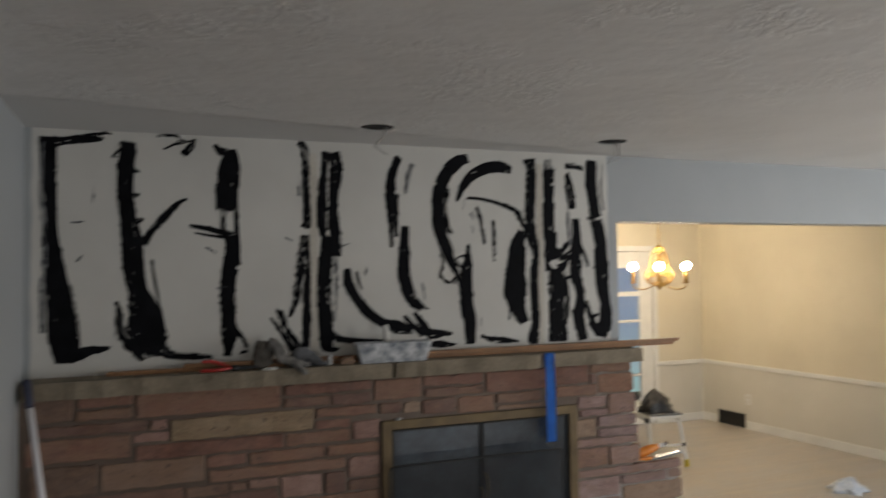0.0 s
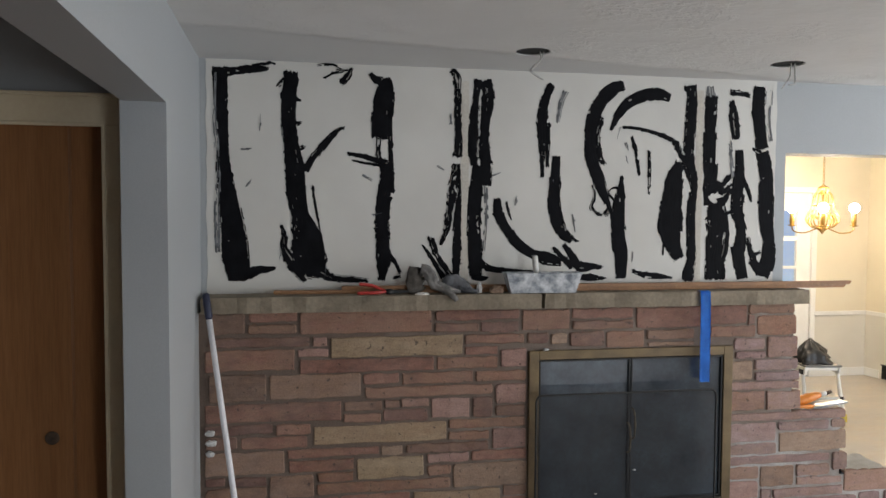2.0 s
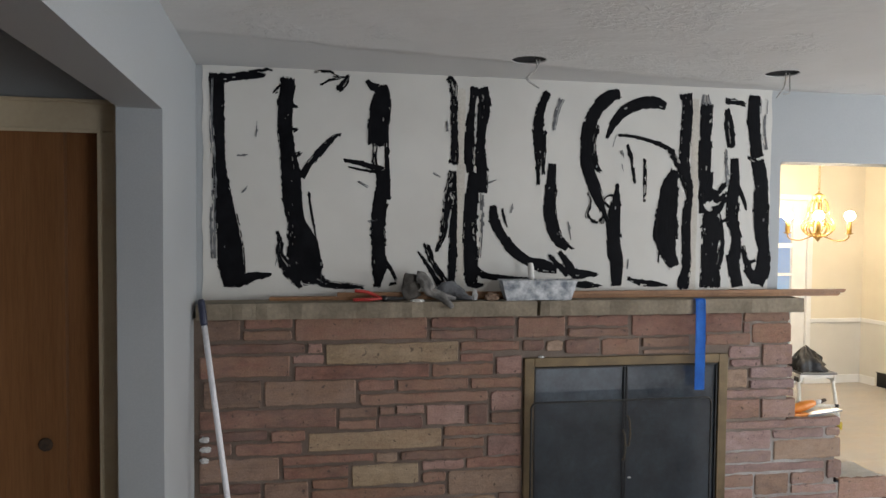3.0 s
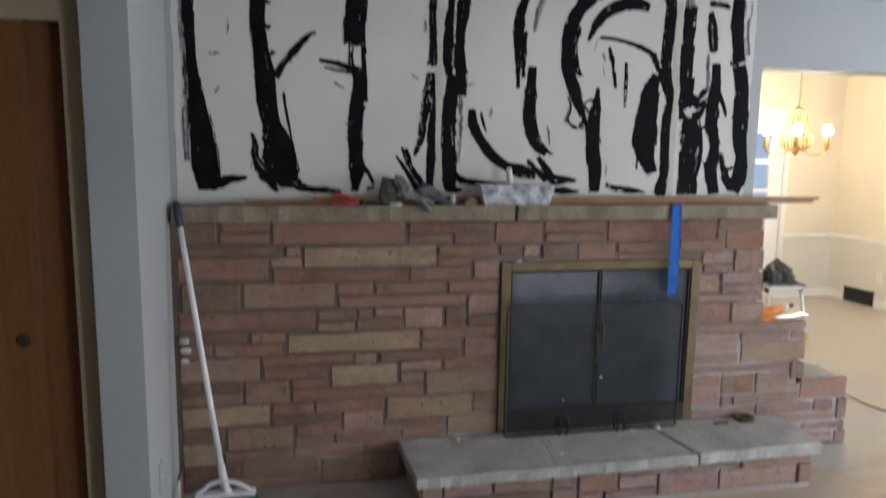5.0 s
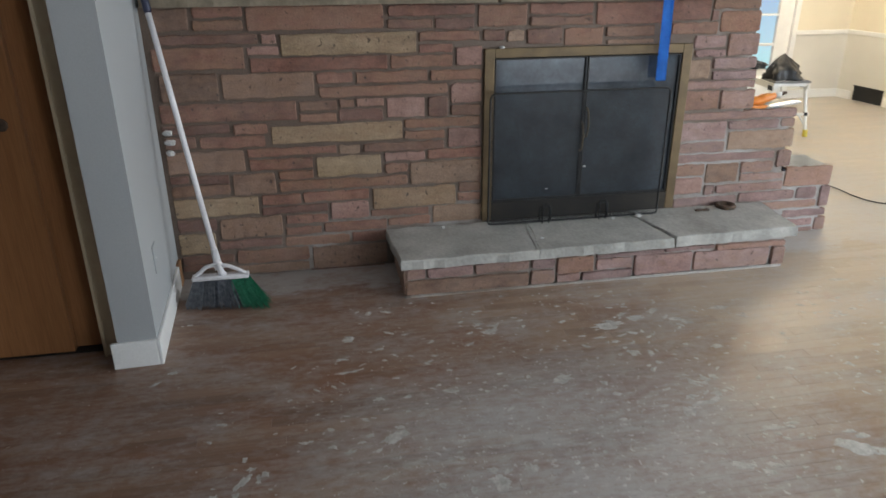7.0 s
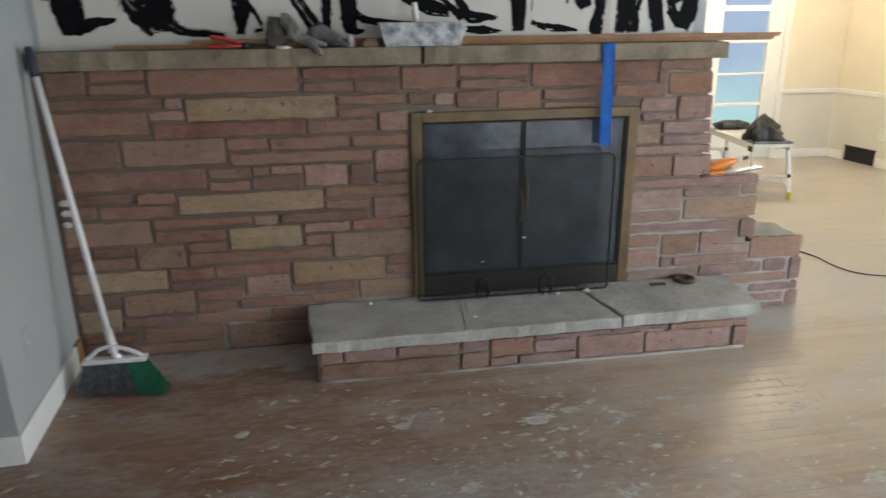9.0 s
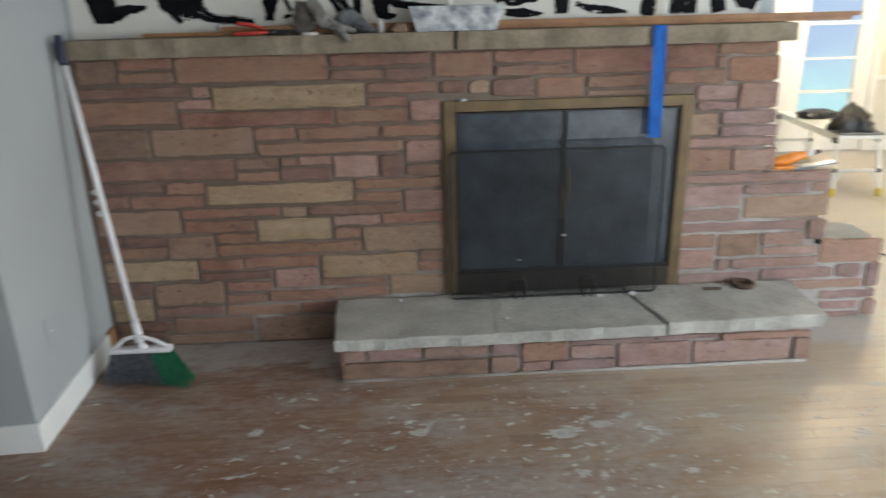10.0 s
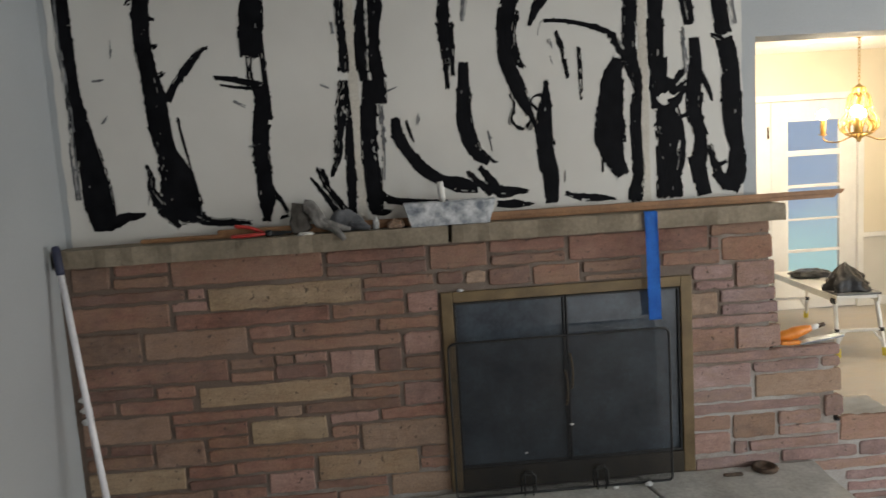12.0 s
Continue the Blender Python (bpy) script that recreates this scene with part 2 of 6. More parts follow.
def floor_material():
    """Oak strips, brown finish worn away, with plaster dust trodden in; paler wood and painted reflected light towards
    the dining room.
    """
    m, nt, b = principled("dusty_oak_strip_floor", 0.5)
    p = place(nt)
    geo = nt.nodes.new("ShaderNodeNewGeometry")
    info = nt.nodes.new("ShaderNodeObjectInfo").outputs["Random"]
    tone = calc(nt, "FRACT", calc(nt, "ADD", calc(nt, "MULTIPLY", info, 7.3), calc(nt, "MULTIPLY", geo.outputs["Random Per Island"], 5.1)))
    g = noise_at(nt, stretched(nt, p, 1.2, 34, 1), 2.2, 6.0, 0.62)
    fac = calc(nt, "ADD", calc(nt, "ADD", calc(nt, "MULTIPLY", g, 0.5), 0.09), calc(nt, "MULTIPLY", tone, 0.25))
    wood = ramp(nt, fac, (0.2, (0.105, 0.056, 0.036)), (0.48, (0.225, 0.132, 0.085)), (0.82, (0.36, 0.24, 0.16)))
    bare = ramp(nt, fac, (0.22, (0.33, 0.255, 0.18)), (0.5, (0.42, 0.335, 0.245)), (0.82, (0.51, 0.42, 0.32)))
    sep = nt.nodes.new("ShaderNodeSeparateXYZ")
    nt.links.new(p, sep.inputs[0])
    worn_n = noise_at(nt, stretched(nt, p, 0.8, 1.3, 1), 1.3, 5.0, 0.6)
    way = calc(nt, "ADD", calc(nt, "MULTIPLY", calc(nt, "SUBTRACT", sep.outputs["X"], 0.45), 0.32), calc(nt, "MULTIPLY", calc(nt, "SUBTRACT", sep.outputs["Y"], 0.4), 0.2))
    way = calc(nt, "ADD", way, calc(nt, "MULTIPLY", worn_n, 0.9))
    # bare wood, with the dining room's reflected glow put into the colour
    bare_glow = ramp(nt, way, (0.45, (0, 0, 0)), (1.0, (1, 1, 1)))
    c = mix(nt, bare_glow, wood, bare)
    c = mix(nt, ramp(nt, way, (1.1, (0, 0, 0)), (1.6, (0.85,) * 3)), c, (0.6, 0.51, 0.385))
    ruddy = ramp(nt, noise_at(nt, stretched(nt, p, 1, 2.6, 1), 1.9, 5.0, 0.65), (0.44, (0, 0, 0)), (0.62, (0.75,) * 3))
    c = mix(nt, calc(nt, "MULTIPLY", ruddy, calc(nt, "SUBTRACT", 1.0, bare_glow, True)), c, (0.2, 0.088, 0.045))
    d1 = noise_at(nt, stretched(nt, p, 1, 1.8, 1), 2.6, 7.0, 0.72)
    d2 = noise_at(nt, stretched(nt, p, 1, 2.0, 1), 17.0, 5.0, 0.7)
    # the patch where plaster was mixed and trodden in
    px = calc(nt, "POWER", calc(nt, "ABSOLUTE", calc(nt, "DIVIDE", calc(nt, "SUBTRACT", sep.outputs["X"], 1.45), 1.05)), 2.0)
    py = calc(nt, "POWER", calc(nt, "ABSOLUTE", calc(nt, "DIVIDE", calc(nt, "ADD", sep.outputs["Y"], 1.65), 0.75)), 2.0)
    far = calc(nt, "ADD", calc(nt, "ADD", px, py), calc(nt, "MULTIPLY", calc(nt, "SUBTRACT", d1, 0.5), 1.8))
    mid = ramp(nt, far, (0.1, (1, 1, 1)), (1.25, (0, 0, 0)))
    dn = calc(nt, "ADD", calc(nt, "MULTIPLY", d1, 0.6), calc(nt, "MULTIPLY", d2, 0.4))
    # dust along the hearth's foot, lightened further against the shade there
    dust_lift = ramp(nt, calc(nt, "ADD", sep.outputs["Y"], calc(nt, "MULTIPLY", d1, 0.5)), (-0.62 + 0.25, (0,) * 3), (-0.2 + 0.25, (0.15,) * 3))
    dust = ramp(nt, calc(nt, "ADD", calc(nt, "ADD", dn, dust_lift), calc(nt, "MULTIPLY", mid, 0.15)), (0.46, (0.04,) * 3), (0.7, (0.82,) * 3))
    c = mix(nt, dust, c, (0.43, 0.42, 0.41))
    grit = ramp(nt, noise_at(nt, stretched(nt, p, 1, 1.5, 1), 55.0, 3.0, 0.7), (0.3, (1, 1, 1)), (0.38, (0, 0, 0)))
    c = mix(nt, calc(nt, "MULTIPLY", calc(nt, "MULTIPLY", grit, mid), 0.55), c, (0.07, 0.062, 0.055))
    smear = noise_at(nt, stretched(nt, p, 2.0, 5.5, 1), 3.4, 8.0, 0.74)
    c = mix(nt, ramp(nt, calc(nt, "ADD", smear, calc(nt, "MULTIPLY", mid, 0.07)), (0.6, (0, 0, 0)), (0.72, (0.6,) * 3)), c, (0.48, 0.465, 0.445))
    scuff = noise_at(nt, stretched(nt, p, 3.0, 5.0, 1), 9.0, 5.0, 0.75)
    c = mix(nt, ramp(nt, scuff, (0.28, (0.4,) * 3), (0.4, (0, 0, 0))), c, (0.08, 0.056, 0.043))
    flecks = ramp(nt, calc(nt, "ADD", noise_at(nt, p, 40.0, 4.0, 0.65), calc(nt, "MULTIPLY", mid, 0.06)), (0.66, (0, 0, 0)), (0.71, (0.75,) * 3))
    c = mix(nt, flecks, c, (0.6, 0.585, 0.56))
    hair = noise_at(nt, stretched(nt, p, 30.0, 9.0, 1), 2.4, 4.0, 0.7)
    c = mix(nt, calc(nt, "MULTIPLY", ramp(nt, hair, (0.64, (0, 0, 0)), (0.7, (0.55,) * 3)), mid), c, (0.56, 0.545, 0.52))
    nt.links.new(c, b.inputs["Base Color"])
    r = ramp(nt, d1, (0.35, (0.28,) * 3), (0.65, (0.5,) * 3))
    nt.links.new(r, b.inputs["Roughness"])
    bumped(nt, b, calc(nt, "ADD", g, calc(nt, "MULTIPLY", dust, 0.5)), 0.2, 0.002)
    return m


FLOOR = floor_material()


def ceiling_material():
    """White stomped texture; a wedge along the fireplace wall is smoother and darker grey."""
    m, nt, b = principled("stomped_white_ceiling", 0.85)
    p = place(nt)
    sep = nt.nodes.new("ShaderNodeSeparateXYZ")
    nt.links.new(p, sep.inputs[0])
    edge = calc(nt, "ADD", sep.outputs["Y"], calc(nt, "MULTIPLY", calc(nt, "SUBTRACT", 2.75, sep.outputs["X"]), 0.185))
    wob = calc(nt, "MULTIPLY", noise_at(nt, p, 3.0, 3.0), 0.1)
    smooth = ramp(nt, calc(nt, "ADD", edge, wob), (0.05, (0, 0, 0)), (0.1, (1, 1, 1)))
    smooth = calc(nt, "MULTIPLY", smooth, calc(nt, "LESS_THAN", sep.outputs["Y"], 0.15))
    swell = noise_at(nt, stretched(nt, p, 1, 1.6, 1), 5.0, 4.0, 0.55)
    n1 = noise_at(nt, stretched(nt, p, 1, 1.4, 1), 16.0, 4.0, 0.6)
    where = ramp(nt, noise_at(nt, p, 2.3, 3.0, 0.6), (0.5, (0.04,) * 3), (0.62, (1, 1, 1)))
    ridges = ramp(nt, noise_at(nt, stretched(nt, p, 1, 1.25, 1), 30.0, 4.0, 0.6), (0.47, (0, 0, 0)), (0.55, (1, 1, 1)))
    h = calc(nt, "ADD", calc(nt, "ADD", calc(nt, "MULTIPLY", swell, 0.9), calc(nt, "MULTIPLY", n1, 0.22)), calc(nt, "MULTIPLY", calc(nt, "MULTIPLY", ridges, where), 0.34))
    h = calc(nt, "MULTIPLY", h, calc(nt, "SUBTRACT", 1.0, calc(nt, "MULTIPLY", smooth, 0.9)))
    broad = noise_at(nt, p, 1.1, 4.0)
    c = ramp(nt, broad, (0.3, (0.74, 0.735, 0.725)), (0.7, (0.83, 0.825, 0.815)))
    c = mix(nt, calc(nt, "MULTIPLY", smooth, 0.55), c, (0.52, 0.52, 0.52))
    nt.links.new(c, b.inputs["Base Color"])
    bumped(nt, b, h, 0.85, 0.014)
    return m


CEILING = ceiling_material()


def emitter(name, color, strength):
    m, nt, b = principled(name, 0.5, 0, color)
    b.inputs["Emission Color"].default_value, b.inputs["Emission Strength"].default_value = (*color, 1), strength
    return m


BULB = emitter("lit_bulb_glass", (1.0, 0.82, 0.58), 405.0)


def glass_material(name, tint, rough=0.02, mix_fac=0.75):
    m, nt, b = principled(name, rough, 0, tint)
    b.inputs["Transmission Weight"].default_value = mix_fac
    b.inputs["IOR"].default_value = 1.5
    return m


PANE = glass_material("window_glass", (0.97, 0.99, 1.0), 0.0, 1.0)
SMOKED = worn("smoked_dusty_glass", (0.028, 0.036, 0.046), (0.07, 0.088, 0.108), 5.0, 0.12, 0, 0.02, 60, 0.0005)
SMOKED.node_tree.nodes["Principled BSDF"].inputs["Coat Weight"].default_value = 0.2


def mesh_screen_material():
    m, nt, b = principled("black_wire_mesh", 0.6, 0.3, (0.02, 0.02, 0.022))
    wave = []
    p = place(nt)
    sep = nt.nodes.new("ShaderNodeSeparateXYZ")
    nt.links.new(p, sep.inputs[0])
    for axis in ("X", "Z"):
        s = calc(nt, "FRACT", calc(nt, "MULTIPLY", sep.outputs[axis], 420.0))
        wave.append(calc(nt, "LESS_THAN", s, 0.13))
    solid = calc(nt, "MAXIMUM", wave[0], wave[1])
    nt.links.new(solid, b.inputs["Alpha"])
    return m


SCREEN = mesh_screen_material()


def backdrop_material():
    """Dusk-blue daylight outside: hazy blue above, paler and greener lower down."""
    m = bpy.data.materials.new("outdoor_haze")
    m.use_nodes = True
    nt = m.node_tree
    nt.nodes.clear()
    out = nt.nodes.new("ShaderNodeOutputMaterial")
    em = node(nt, "Emission", Strength=1.0)
    p = place(nt)
    sep = nt.nodes.new("ShaderNodeSeparateXYZ")
    nt.links.new(p, sep.inputs[0])
    n = noise_at(nt, stretched(nt, p, 0.5, 1, 0.9), 1.2, 5.0)
    f = calc(nt, "ADD", calc(nt, "MULTIPLY", sep.outputs["Z"], 0.24), calc(nt, "MULTIPLY", n, 0.25))
    c = ramp(nt, calc(nt, "ADD", f, 0.35), (0.18, (0.5, 0.82, 0.78)), (0.46, (0.55, 0.8, 0.84)), (0.64, (0.44, 0.57, 0.78)), (1.0, (0.42, 0.55, 0.8)))
    nt.links.new(c, em.inputs[0])
    nt.links.new(em.outputs[0], out.inputs[0])
    return m


# ---- mesh helpers ----


def part(name, bm, material, parent=None, label="", smooth=False):
    me = bpy.data.meshes.new(name)
    bmesh.ops.recalc_face_normals(bm, faces=bm.faces)
    bm.to_mesh(me)
    bm.free()
    for mt in material if isinstance(material, (list, tuple)) else [material]:
        me.materials.append(mt)
    if smooth:
        for f in me.polygons:
            f.use_smooth = True
    ob = new(name, me)
    ob.parent = parent
    if label:
        tagged(ob, label)
    return ob


def raw(name, verts, faces, material, parent=None, smooth=False):
    me = bpy.data.meshes.new(name)
    me.from_pydata(verts, [], faces)
    me.materials.append(material)
    if smooth:
        for f in me.polygons:
            f.use_smooth = True
    ob = new(name, me)
    ob.parent = parent
    return ob


def empty(name, at=(0, 0, 0), rz=0.0):
    ob = new(name)
    ob.empty_display_size = 0.05
    ob.matrix_world = pose(*at, 0, 0, rz)
    return ob


def add_box(bm, a, b, bevel=0.0, index=0, turn=None):
    made = bmesh.ops.create_cube(bm, size=1)["verts"]
    for v in made:
        v.co = Vector([(a[i] + b[i]) / 2 + v.co[i] * (b[i] - a[i]) for i in range(3)])
        if turn:
            v.co = turn @ v.co
    for f in {f for v in made for f in v.link_faces}:
        f.material_index = index
    if bevel:
        es = list({e for v in made for e in v.link_edges})
        bmesh.ops.bevel(bm, geom=es, offset=bevel, segments=2, profile=0.6, affect="EDGES")
    return bm


def boxed(*boxes, bevel=0.0):
    bm = bmesh.new()
    for a, b in boxes:
        add_box(bm, a, b, bevel)
    return bm


def add_tube(bm, pts, radius, sides=10, closed=False):
    """A tube through points; radius is a number or one number for each point."""
    pts = [Vector(p) for p in pts]
    rad = radius if isinstance(radius, (list, tuple)) else [radius] * len(pts)
    rings = []
    up = Vector((0.13, 0.31, 0.94))
    for i, p in enumerate(pts):
        a = pts[i - 1] if i or closed else p
        c = pts[(i + 1) % len(pts)] if i < len(pts) - 1 or closed else p
        d = (c - a).normalized()
        u = d.cross(up).normalized()
        w = d.cross(u)
        rings.append([bm.verts.new(p + (u * math.cos(t) + w * math.sin(t)) * rad[i]) for t in [2 * math.pi * k / sides for k in range(sides)]])
    pairs = list(zip(rings, rings[1:])) + ([(rings[-1], rings[0])] if closed else [])
    for r, s in pairs:
        for k in range(sides):
            bm.faces.new((r[k], r[(k + 1) % sides], s[(k + 1) % sides], s[k]))
    if not closed:
        bm.faces.new(rings[0][::-1])
        bm.faces.new(rings[-1])
    return bm


def add_lathe(bm, profile, center=(0, 0, 0), sides=20):
    rings = []
    for r, z in profile:
        rings.append([bm.verts.new((center[0] + r * math.cos(2 * math.pi * k / sides), center[1] + r * math.sin(2 * math.pi * k / sides), center[2] + z)) for k in range(sides)])
    for r, s in zip(rings, rings[1:]):
        for k in range(sides):
            bm.faces.new((r[k], r[(k + 1) % sides], s[(k + 1) % sides], s[k]))
    bm.faces.new(rings[0][::-1])
    bm.faces.new(rings[-1])
    return bm


def glide(pts, step):
    """Points every step along a smooth curve through pts (tuples of any length; the first two are the plane)."""
    ps = [np.array(p, float) for p in pts]
    ps = [2 * ps[0] - ps[1]] + ps + [2 * ps[-1] - ps[-2]]
    out = []
    for a, b, c, d in zip(ps, ps[1:], ps[2:], ps[3:]):
        n = max(1, int(np.linalg.norm((c - b)[:2]) / step))
        for k in range(n):
            t = k / n
            out.append(0.5 * (2 * b + (c - a) * t + (2 * a - 5 * b + 4 * c - d) * t * t + (3 * b - a - 3 * c + d) * t ** 3))
    out.append(ps[-2])
    return out


def crumple(bm, scale, amount, seed):
    for v in bm.verts:
        q = v.co * scale + Vector((seed, seed * 1.7, 0))
        v.co += v.co.normalized() * noise.noise(q) * amount + noise.noise_vector(q * 2.3) * amount * 0.5


def lump(name, material, parent, at, size, scale, amount, seed, label="", flat=0.0):
    """A crumpled soft body of the given half sizes that rests on z = at[2]."""
    bm = bmesh.new()
    bmesh.ops.create_icosphere(bm, subdivisions=4, radius=1.0)
    crumple(bm, scale, amount, seed)
    for v in bm.verts:
        v.co = Vector((v.co.x * size[0], v.co.y * size[1], v.co.z * size[2]))
        v.co.z = max(v.co.z, -size[2] * (1 - flat))
    low = min(v.co.z for v in bm.verts)
    for v in bm.verts:
        v.co += Vector((at[0], at[1], at[2] - low))
    return part(name, bm, material, parent, label, True)


# ---- the setting ----
TOP = 2.44


def ring_points(x, y, r, n=28):
    return [(x + r * math.cos(2 * math.pi * k / n), y + r * math.sin(2 * math.pi * k / n)) for k in range(n)]


CANS = ((1.436, -0.284), (2.668, -0.266))


def build_ceiling():
    bm = bmesh.new()
    edges = []
    for loop in ([(-2.4, -6.6), (7.1, -6.6), (7.1, 3.8), (-2.4, 3.8)], *[ring_points(x, y, 0.075) for x, y in CANS]):
        vs = [bm.verts.new((x, y, TOP)) for x, y in loop]
        edges += [bm.edges.new((vs[i], vs[(i + 1) % len(vs)])) for i in range(len(vs))]
    made = bmesh.ops.triangle_fill(bm, use_beauty=True, use_dissolve=False, edges=edges)
    faces = [f for f in made["geom"] if isinstance(f, bmesh.types.BMFace)]
    up = bmesh.ops.extrude_face_region(bm, geom=faces)
    for v in up["geom"]:
        if isinstance(v, bmesh.types.BMVert):
            v.co.z += 0.004
    add_box(bm, (-2.4, -6.6, TOP + 0.2), (7.1, 3.8, TOP + 0.25))
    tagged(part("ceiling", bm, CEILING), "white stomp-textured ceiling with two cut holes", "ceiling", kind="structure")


build_ceiling()


def structure(name, bm, material, label, category, smooth=False):
    return tagged(part(name, bm, material, None, "", smooth), label, category, kind="structure")


# walls
structure("wall_north", boxed(((-0.02, 0.118, 1.29), (2.944, 0.28, TOP)), ((2.944, 0.118, 2.068), (6.95, 0.28, TOP))), WALL,
          "pale blue-grey wall over the fireplace with wide dining room opening", "wall")
# the west wall runs slightly out of square
WESTWALL = pose(-0.015, 0, 0, 0, 0, 2.75)
ww = boxed(((-0.145, -0.79, 0.0), (0.0, 0.26, TOP)), ((-0.138, -2.7, 2.1), (0.0, -0.79, TOP)), ((-0.138, -6.6, 0.0), (0.0, -2.7, TOP)))
ww.transform(WESTWALL)
structure("wall_west", ww, WALL,
          "pale blue-grey wall with a cased hall opening", "wall")
structure("wall_east", boxed(((6.9, -6.5, 0), (7.05, -4.2, TOP)), ((6.9, -1.2, 0), (7.05, 0.26, TOP)), ((6.9, -4.2, 0), (7.05, -1.2, 0.5)), ((6.9, -4.2, 2.2), (7.05, -1.2, TOP))), WALL,
          "pale blue-grey wall with a picture window opening", "wall")
structure("wall_south", boxed(((-2.3, -6.65, 0), (3.3, -6.5, TOP)), ((5.3, -6.65, 0), (7.05, -6.5, TOP)), ((3.3, -6.65, 2.06), (5.3, -6.5, TOP))), WALL,
          "pale blue-grey wall with a window opening", "wall")
structure("wall_hall_west", boxed(((-2.4, -6.5, 0), (-2.3, 0.3, TOP))), WALL, "pale blue-grey hall wall", "wall")
# closet wall of the hall, with the door opening
structure("wall_closet", boxed(((-2.3, -0.66, 0), (-1.8, -0.54, TOP)), ((-0.2, -0.66, 0), (-0.115, -0.54, TOP)), ((-1.8, -0.66, 2.05), (-0.2, -0.54, TOP))), WALL,
          "pale blue-grey hall wall round the closet doors", "wall")
structure("wall_closet_back", boxed(((-2.3, 0.1, 0), (-0.16, 0.2, TOP))), WALL, "plain closet back wall", "wall")


def banded(boxes_low, boxes_high):
    bm = bmesh.new()
    for a, b in boxes_low:
        add_box(bm, a, b, 0, 1)
    for a, b in boxes_high:
        add_box(bm, a, b, 0, 0)
    return bm


for a, b, mt in (((2.0, 3.6, 0), (4.0, 3.75, 0.69), DADO), ((5.78, 3.6, 0), (7.2, 3.75, 0.69), DADO), ((2.0, 3.6, 0.69), (4.0, 3.75, TOP), CREAM), ((5.78, 3.6, 0.69), (7.2, 3.75, TOP), CREAM), ((4.0, 3.6, 2.0), (5.78, 3.75, TOP), CREAM)):
    structure("wall_dining_north", boxed((a, b)), mt, "cream dining room wall" if mt is CREAM else "grey-white dado of the dining room wall", "wall")
structure("wall_dining_west", boxed(((1.9, 0.5, 0), (2.0, 3.75, TOP))), CREAM, "cream dining room wall", "wall")
# the dining room's east wall runs slightly out of square
EASTWALL = pose(6.43, 3.6, 0, 0, 0, 6.5)
ew = banded([((0, -3.42, 0), (0.12, 0, 0.69))], [((0, -3.42, 0.69), (0.12, 0, TOP))])
ew.transform(EASTWALL)
structure("wall_dining_east", ew, [CREAM, DADO], "cream dining room wall above a grey-white dado", "wall")

# trim
structure("chair_rail_north", boxed(((5.79, 3.582, 0.672), (6.43, 3.6, 0.716)), bevel=0.005), TRIM, "white painted chair rail", "trim")
cr = boxed(((-0.018, -3.35, 0.672), (0.0, 0, 0.716)), bevel=0.005)
cr.transform(EASTWALL)
structure("chair_rail_east", cr, TRIM, "white painted chair rail", "trim")
structure("baseboard_dining_north", boxed(((5.79, 3.586, 0), (6.43, 3.6, 0.09)), bevel=0.004), TRIM, "white painted baseboard", "baseboard")
bb = boxed(((-0.014, -3.4, 0), (0.0, -0.62, 0.09)), ((-0.014, -0.2, 0), (0.0, 0, 0.09)), bevel=0.004)
bb.transform(EASTWALL)
structure("baseboard_dining_east", bb, TRIM, "white painted baseboard cut round the register", "baseboard")
wb = boxed(((0.0, -0.804, 0), (0.014, -0.086, 0.112)), ((-0.17, -0.804, 0), (0.0, -0.79, 0.112)), bevel=0.004)
wb.transform(WESTWALL)
structure("baseboard_west", wb, TRIM,
          "white painted baseboard round the wall end", "baseboard")
stub = boxed(((0.0, -0.085, 0), (0.017, -0.013, 0.118)), bevel=0.003)
stub.transform(WESTWALL)
structure("baseboard_stub", stub, BATTEN, "bare wood end of the baseboard in the corner", "baseboard")
structure("window_1", boxed(((6.93, -4.2, 0.5), (7.0, -1.2, 0.56)), ((6.93, -4.2, 2.14), (7.0, -1.2, 2.2)), ((6.93, -4.2, 0.56), (7.0, -4.14, 2.14)), ((6.93, -1.26, 0.56), (7.0, -1.2, 2.14)), ((6.93, -2.73, 0.56), (7.0, -2.67, 2.14))), TRIM,
          "white picture window frame", "window")
structure("window_2", boxed(((3.3, -6.62, 0.0), (5.3, -6.55, 0.06)), ((3.3, -6.62, 2.0), (5.3, -6.55, 2.06)), ((3.3, -6.62, 0.06), (3.36, -6.55, 2.0)), ((5.24, -6.62, 0.06), (5.3, -6.55, 2.0)), ((4.27, -6.62, 0.06), (4.33, -6.55, 2.0))), TRIM,
          "white glazed garden door frame", "window")
structure("backdrop", boxed(((-2.0, 8.0, -3), (14, 8.1, 7))), backdrop_material(), "hazy blue daylight outdoors", "backdrop")
structure("ground", boxed(((-80, -80, -0.6), (80, 80, -0.5))), worn("grass_and_soil", (0.05, 0.06, 0.03), (0.1, 0.11, 0.06), 2.0, 0.95), "plain ground outside", "ground")

for x, y in CANS:
    bm = add_lathe(bmesh.new(), [(0.079, 0.0), (0.079, 0.14), (0.07, 0.15)], (x, y, TOP + 0.007))
    tagged(part("recess", bm, HOLE), "dark cut-out for a recessed ceiling light", "ceiling hole", "ceiling holes", "structure")


def hanging_wire(*strands):
    rig = empty("wire", strands[0][0])
    for s in strands:
        bm = add_tube(bmesh.new(), [Vector(p) for p in glide3(s)], 0.003, 6)
        w = part("strand", bm, WIRE, rig, "", True)
        w.matrix_parent_inverse = rig.matrix_world.inverted()
    return tagged(rig, "loose pale wires hanging from a ceiling hole", "wire", "ceiling wires")


